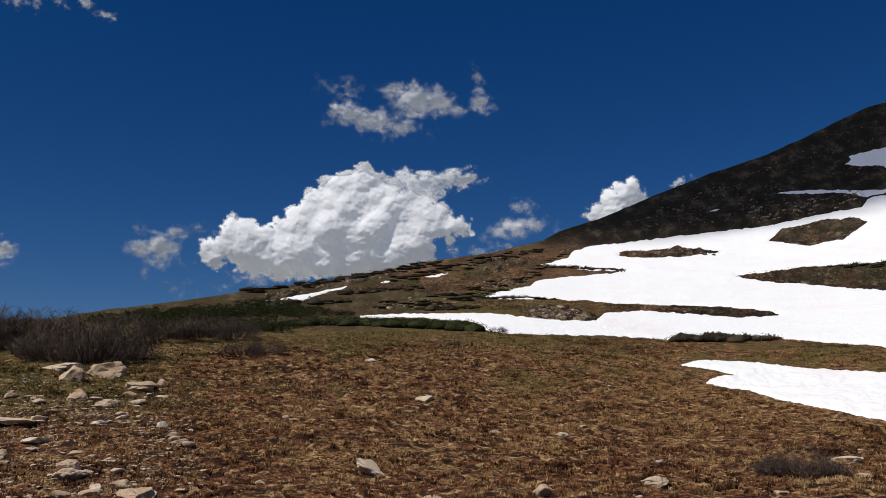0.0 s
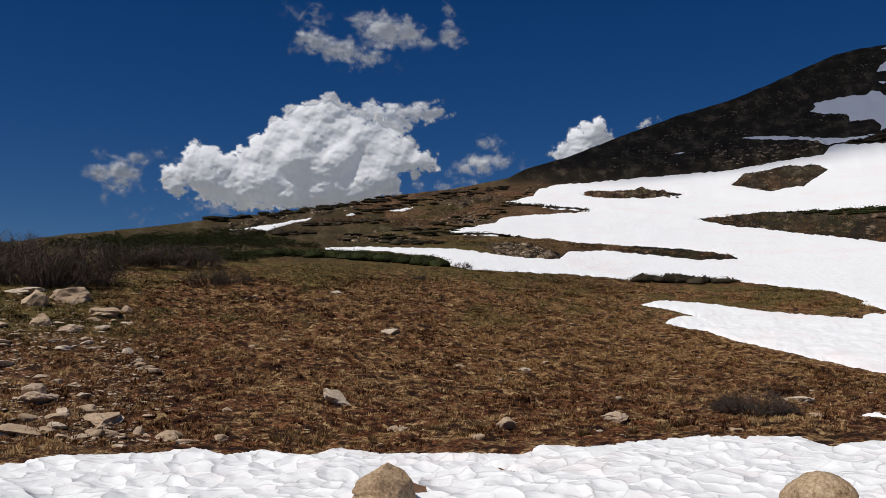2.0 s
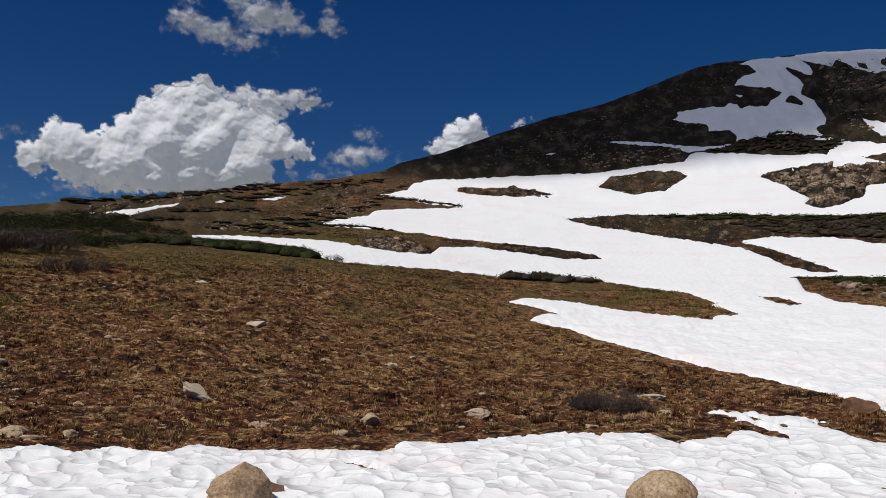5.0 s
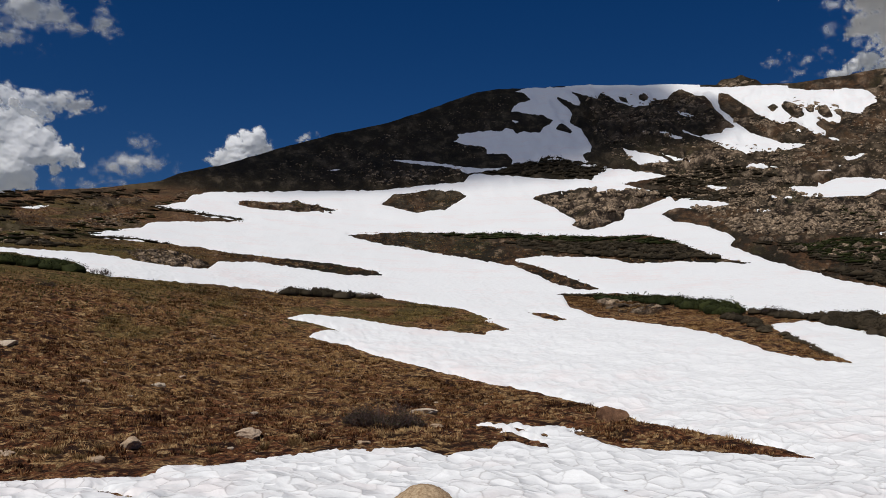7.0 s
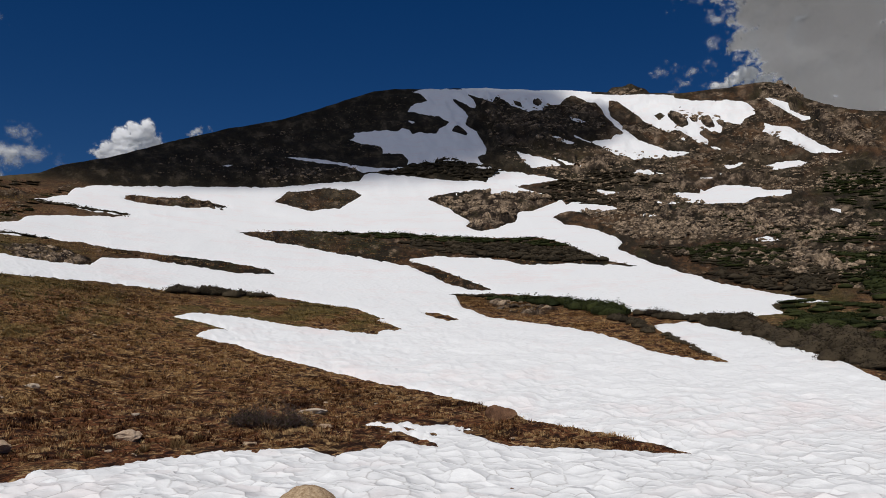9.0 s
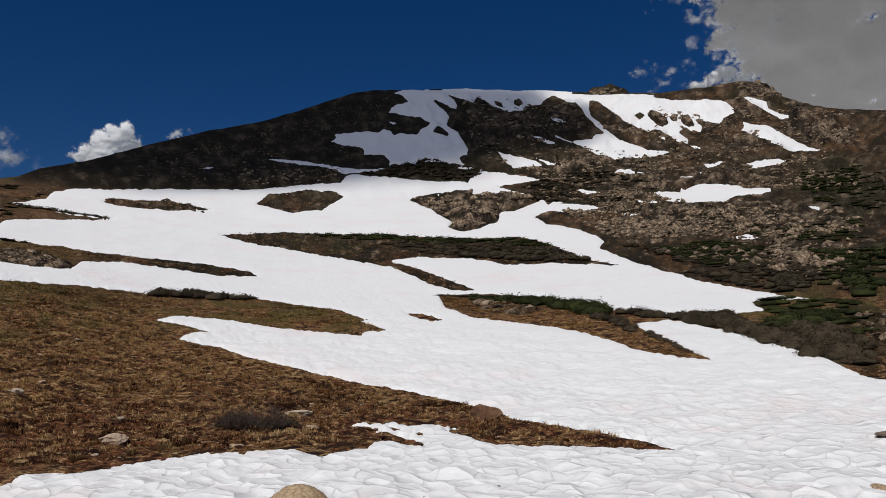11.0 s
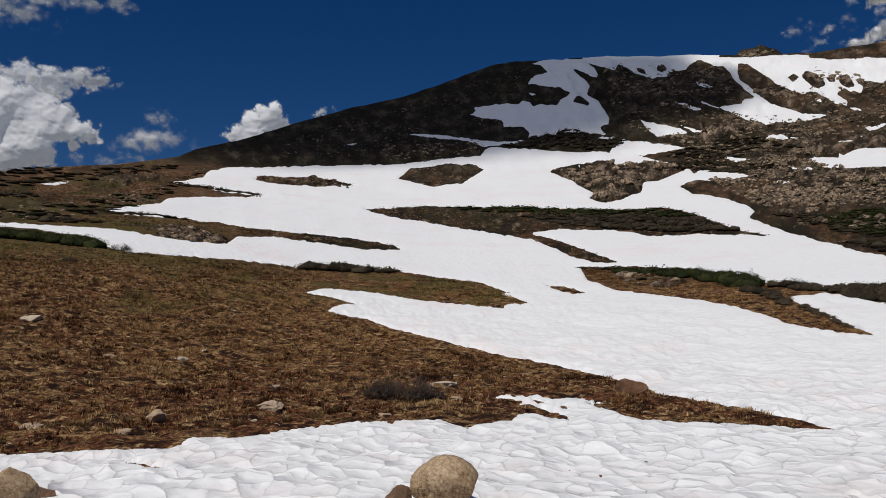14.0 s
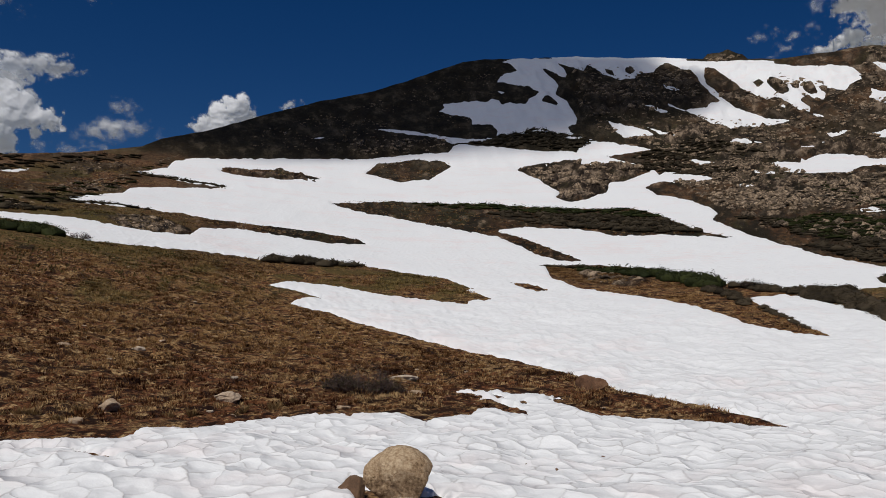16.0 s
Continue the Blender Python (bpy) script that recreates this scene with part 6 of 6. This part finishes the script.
for models, spots in carpets.values():
    if models is DARKS:
        join_far("distant_shrubs", FAR_DARKS, spots, MAT_DARK, "dark brown low willow carpet on the mountainside", NEAR_DARKS)
    elif models is MATS:
        join_far("distant_shrubs", FAR_MATS, spots, MAT_LEAF, "dull green low willow carpet between the snowfields", NEAR_MATS)
    else:
        kind = "leafing" if models is GREENISH else "leafless"
        for child, mat in (("branchwork", MAT_TWIG), ("foliage", MAT_LEAF)):
            join_far("distant_" + child, [next(c for c in m.children if c.name.startswith(child)).data for m in models], spots, mat,
                     kind + (" willow twigs along the far slope" if child == "branchwork" else " willow crowns along the far slope"))

# shrubs that stand nowhere as single things
for model in (*BARE, *GREENISH, *MATS, *DARKS):
    if model.name not in used_models:
        for child in list(model.children):
            bpy.data.objects.remove(child)
        bpy.data.objects.remove(model)

# grass and herbs
def tufts(name, spots, heights, mat, label, blades=9, seed=1, splay=0.7):
    g = np.random.default_rng(seed)
    n = len(spots)
    z = ground_z(spots[:, 0], spots[:, 1])
    root = np.repeat(np.stack([spots[:, 0], spots[:, 1], z - 0.01], -1), blades, 0)
    hh = np.repeat(heights, blades) * g.uniform(0.5, 1.2, n * blades)
    a = g.uniform(0, 6.3, n * blades)
    out = hh * splay * g.uniform(0.2, 1.2, n * blades)
    d = np.stack([np.cos(a), np.sin(a), np.zeros_like(a)], -1)
    s = np.stack([-np.sin(a), np.cos(a), np.zeros_like(a)], -1) * (0.07 * hh)[:, None]
    root = root + d * (0.25 * hh * g.random(n * blades))[:, None]
    mid = root + d * (out * 0.4)[:, None] + np.array([0, 0, 1]) * (hh * 0.62)[:, None]
    tip = root + d * out[:, None] + np.array([0, 0, 1]) * (hh * 0.85)[:, None]
    co = np.stack([root - s, root + s, mid + s * 0.8, mid - s * 0.8, tip], 1).reshape(-1, 3)
    i = np.arange(n * blades)[:, None] * 5
    f = np.concatenate([i + [0, 1, 2], i + [0, 2, 3], i + [3, 2, 4]])
    return tagged(raw_mesh(name, co, f, mat), label, "grass", kind="stuff")


def meadow(n, seed, size):
    p = scatter(HUMP, n, seed, size)
    g = np.random.default_rng(seed)
    r = np.hypot(p[:, 0], p[:, 1])
    return p[g.random(len(p)) < np.clip((26 / r) ** 0.7, 0, 1)]


def cushions(name, spots, sizes, mat, label, seed=1, k=6):
    """Low rounded plants, each a small uneven dome."""
    g = np.random.default_rng(seed)
    n = len(spots)
    z = ground_z(spots[:, 0], spots[:, 1])
    a = np.arange(k) * 2 * math.pi / k + g.uniform(0, 6.3, (n, 1))
    w = sizes[:, None] * g.uniform(0.4, 1.6, (n, k))
    tall = sizes * g.uniform(0.2, 0.65, n)
    low = np.stack([spots[:, :1] + np.cos(a) * w, spots[:, 1:] + np.sin(a) * w, np.repeat(z[:, None] - 0.02, k, 1)], -1)
    w2 = w * g.uniform(0.45, 0.8, (n, k))
    high = np.stack([spots[:, :1] + np.cos(a) * w2, spots[:, 1:] + np.sin(a) * w2, z[:, None] + tall[:, None] * g.uniform(0.5, 1.0, (n, k))], -1)
    top = np.stack([spots[:, 0], spots[:, 1], z + tall], -1)[:, None]
    co = np.concatenate([low, high, top], 1).reshape(-1, 3)
    j = np.arange(k)
    jn = (j + 1) % k
    f = np.concatenate([np.stack([j, jn, k + jn], -1), np.stack([j, k + jn, k + j], -1), np.stack([k + j, k + jn, np.full(k, 2 * k)], -1)])
    f = (np.arange(n)[:, None, None] * (2 * k + 1) + f[None]).reshape(-1, 3)
    az, r = bearing(spots[:, 0], spots[:, 1]), np.hypot(spots[:, 0], spots[:, 1])
    el = angle_at(az, r)
    return tagged(raw_mesh(name, co, f, mat, (("gold", np.repeat(gold(az, el), 2 * k + 1)), ("moss", np.repeat(cover(az, el, r)[0], 2 * k + 1)))), label, "plants", kind="stuff")


p = meadow(6000, 402, 0.7)
cushions("cushion_plants", p, 0.02 + 0.05 * rng.random(len(p)) ** 2.4 + 0.0007 * np.hypot(p[:, 0], p[:, 1]), MAT_CUSHION, "low rust-brown and straw cushion plants over the slope", 2)
p = meadow(4000, 405, 0.5)
cushions("herb_litter", p, 0.012 + 0.03 * rng.random(len(p)) ** 2 + 0.0005 * np.hypot(p[:, 0], p[:, 1]), MAT_LITTER, "dead leaves and tiny straw herbs", 5, 4)
TUSSOCK_PLACES = (
    ([(2.84, 53.38), (12.50, 58.69), (22.69, 60.97), (25.56, 52.95), (23.48, 43.82), (20.83, 45.30), (17.45, 49.75), (13.48, 50.44), (11.9, 46.5), (11.3, 41.0), (7.69, 48.0), (3.66, 50.99)], 2200, 0.1, 0.3), (BAND, 1500, 0.15, 0.5),
    ([(37.41, 58.62), (38.59, 53.47), (37.86, 46.07), (35.68, 38.34), (30.32, 28.92), (27.28, 23.58), (27.34, 26.08), (29.93, 32.17), (31.79, 38.68), (31.96, 44.27), (33.66, 51.98)], 2600, 0.07, 0.22),
    ([(6.0, 93.1), (15.1, 94.9), (24.9, 88.9), (31.0, 81.7), (26.7, 80.9), (18.4, 86.5), (15.2, 84.5), (9.0, 74.1), (4.1, 77.9), (-2.8, 73.9)], 700, 0.12, 0.4),
    ([(-9.8, 96.2), (4.0, 103.7), (17.0, 145.5), (28.6, 183.5), (17.1, 187.9), (-1.8, 144.0), (-10.8, 106.0)], 900, 0.15, 0.6), (ISLE_A, 200, 0.2, 0.6), (ISLE_B, 300, 0.2, 0.7),
    ([(-13.74, 41.93), (-9.38, 46.20), (-0.71, 52.89), (9.95, 55.62), (12.28, 50.53), (5.09, 44.76), (-5.65, 40.29), (-12.05, 36.82)], 1500, 0.05, 0.18),
)


def bunches(name, spots, wide, tall, mat, label, blades, seed, category="grass"):
    """Bunches of leaning blades, each bunch of one tone."""
    g = np.random.default_rng(seed)
    n = len(spots)
    z = ground_z(spots[:, 0], spots[:, 1])
    a, q = g.uniform(0, 2 * math.pi, (n, blades)), np.sqrt(g.random((n, blades)))
    root = np.stack([spots[:, :1] + np.cos(a) * q * wide[:, None], spots[:, 1:] + np.sin(a) * q * wide[:, None], np.repeat(z[:, None] - 0.02, blades, 1)], -1)
    h = tall[:, None] * g.uniform(0.5, 1.15, (n, blades)) * (1.1 - 0.6 * q * q)
    lean = h * (0.25 + 0.9 * q) * g.uniform(0.5, 1.3, (n, blades))
    b = a + g.normal(0, 0.7, (n, blades))
    tip = root + np.stack([np.cos(b) * lean, np.sin(b) * lean, h + 0.02], -1)
    side = np.stack([-np.sin(a), np.cos(a), np.zeros_like(a)], -1) * ((0.006 + 0.11 * h) * g.uniform(0.6, 1.2, (n, blades)))[..., None]
    co = np.stack([root - side, root + side, tip], 2).reshape(-1, 3)
    az, r = bearing(spots[:, 0], spots[:, 1]), np.hypot(spots[:, 0], spots[:, 1])
    el = angle_at(az, r)
    tone = np.clip(0.5 + 0.42 * fbm(spots[:, 0] / 0.9, spots[:, 1] / 0.9, 3, 87) + g.normal(0, 0.2, n), 0, 1)
    each = lambda v: np.repeat(v, 3 * blades)
    return tagged(raw_mesh(name, co, np.arange(len(co)).reshape(-1, 3), mat, (("tone", each(tone)), ("gold", each(gold(az, el))), ("moss", each(cover(az, el, r)[0])))), label, category, kind="stuff")


p = meadow(15000, 401, 0.6)
far_off = np.hypot(p[:, 0], p[:, 1])
bunches("tundra_grass", p, 0.03 + 0.09 * rng.random(len(p)) ** 1.5 + 0.001 * far_off, 0.035 + 0.06 * rng.random(len(p)) + 0.0007 * far_off, MAT_BUNCH, "low brown and straw tundra grass in bunches", 20, 1)
for k, (ring, n, lo_s, hi_s) in enumerate(TUSSOCK_PLACES):
    n = int(n * 1.3)
    p = scatter(ring, n, 820 + k, 2.5)
    bunches("tussocks", p, lo_s + 0.8 * (hi_s - lo_s) * rng.random(n) ** 2, 0.5 * lo_s + 0.45 * (hi_s - lo_s) * rng.random(n), MAT_BUNCH, "brown tussocks on ground bare of snow", 14, 30 + k, "plants")
# a few tall clumps close to the snow edge
p = scatter([(-4.6, 16.9), (-1.2, 17.4), (3.2, 18.2), (6.6, 18.6), (6.0, 17.7), (2.6, 16.9), (-0.8, 16.2), (-3.6, 16.2)], 26, 409)
bunches("grass_clump", p, rng.uniform(0.06, 0.16, len(p)), rng.uniform(0.08, 0.17, len(p)), MAT_STRAW, "tall pale grass clumps above the snow edge", 70, 6)
p = scatter([(-13.78, 40.53), (-4.98, 48.60), (6.51, 56.77), (13.08, 53.73), (12.36, 42.12), (4.58, 40.39), (-5.07, 36.12), (-10.92, 33.40)], 2400, 403, 1.0)
tufts("sedge", p, rng.uniform(0.06, 0.14, len(p)), MAT_SEDGE, "short green sedge below the snow edge", 6, 3)
p = scatter([(-18.12, 31.51), (-14.57, 32.07), (-9.42, 31.80), (-6.42, 35.70), (-4.72, 30.55), (-6.70, 27.45), (-9.19, 25.99), (-13.72, 27.85), (-15.88, 27.70)], 2600, 404, 1.2)
tufts("sedge", p, rng.uniform(0.04, 0.1, len(p)), MAT_SEDGE, "short green grass between the stones", 6, 4, 1.0)
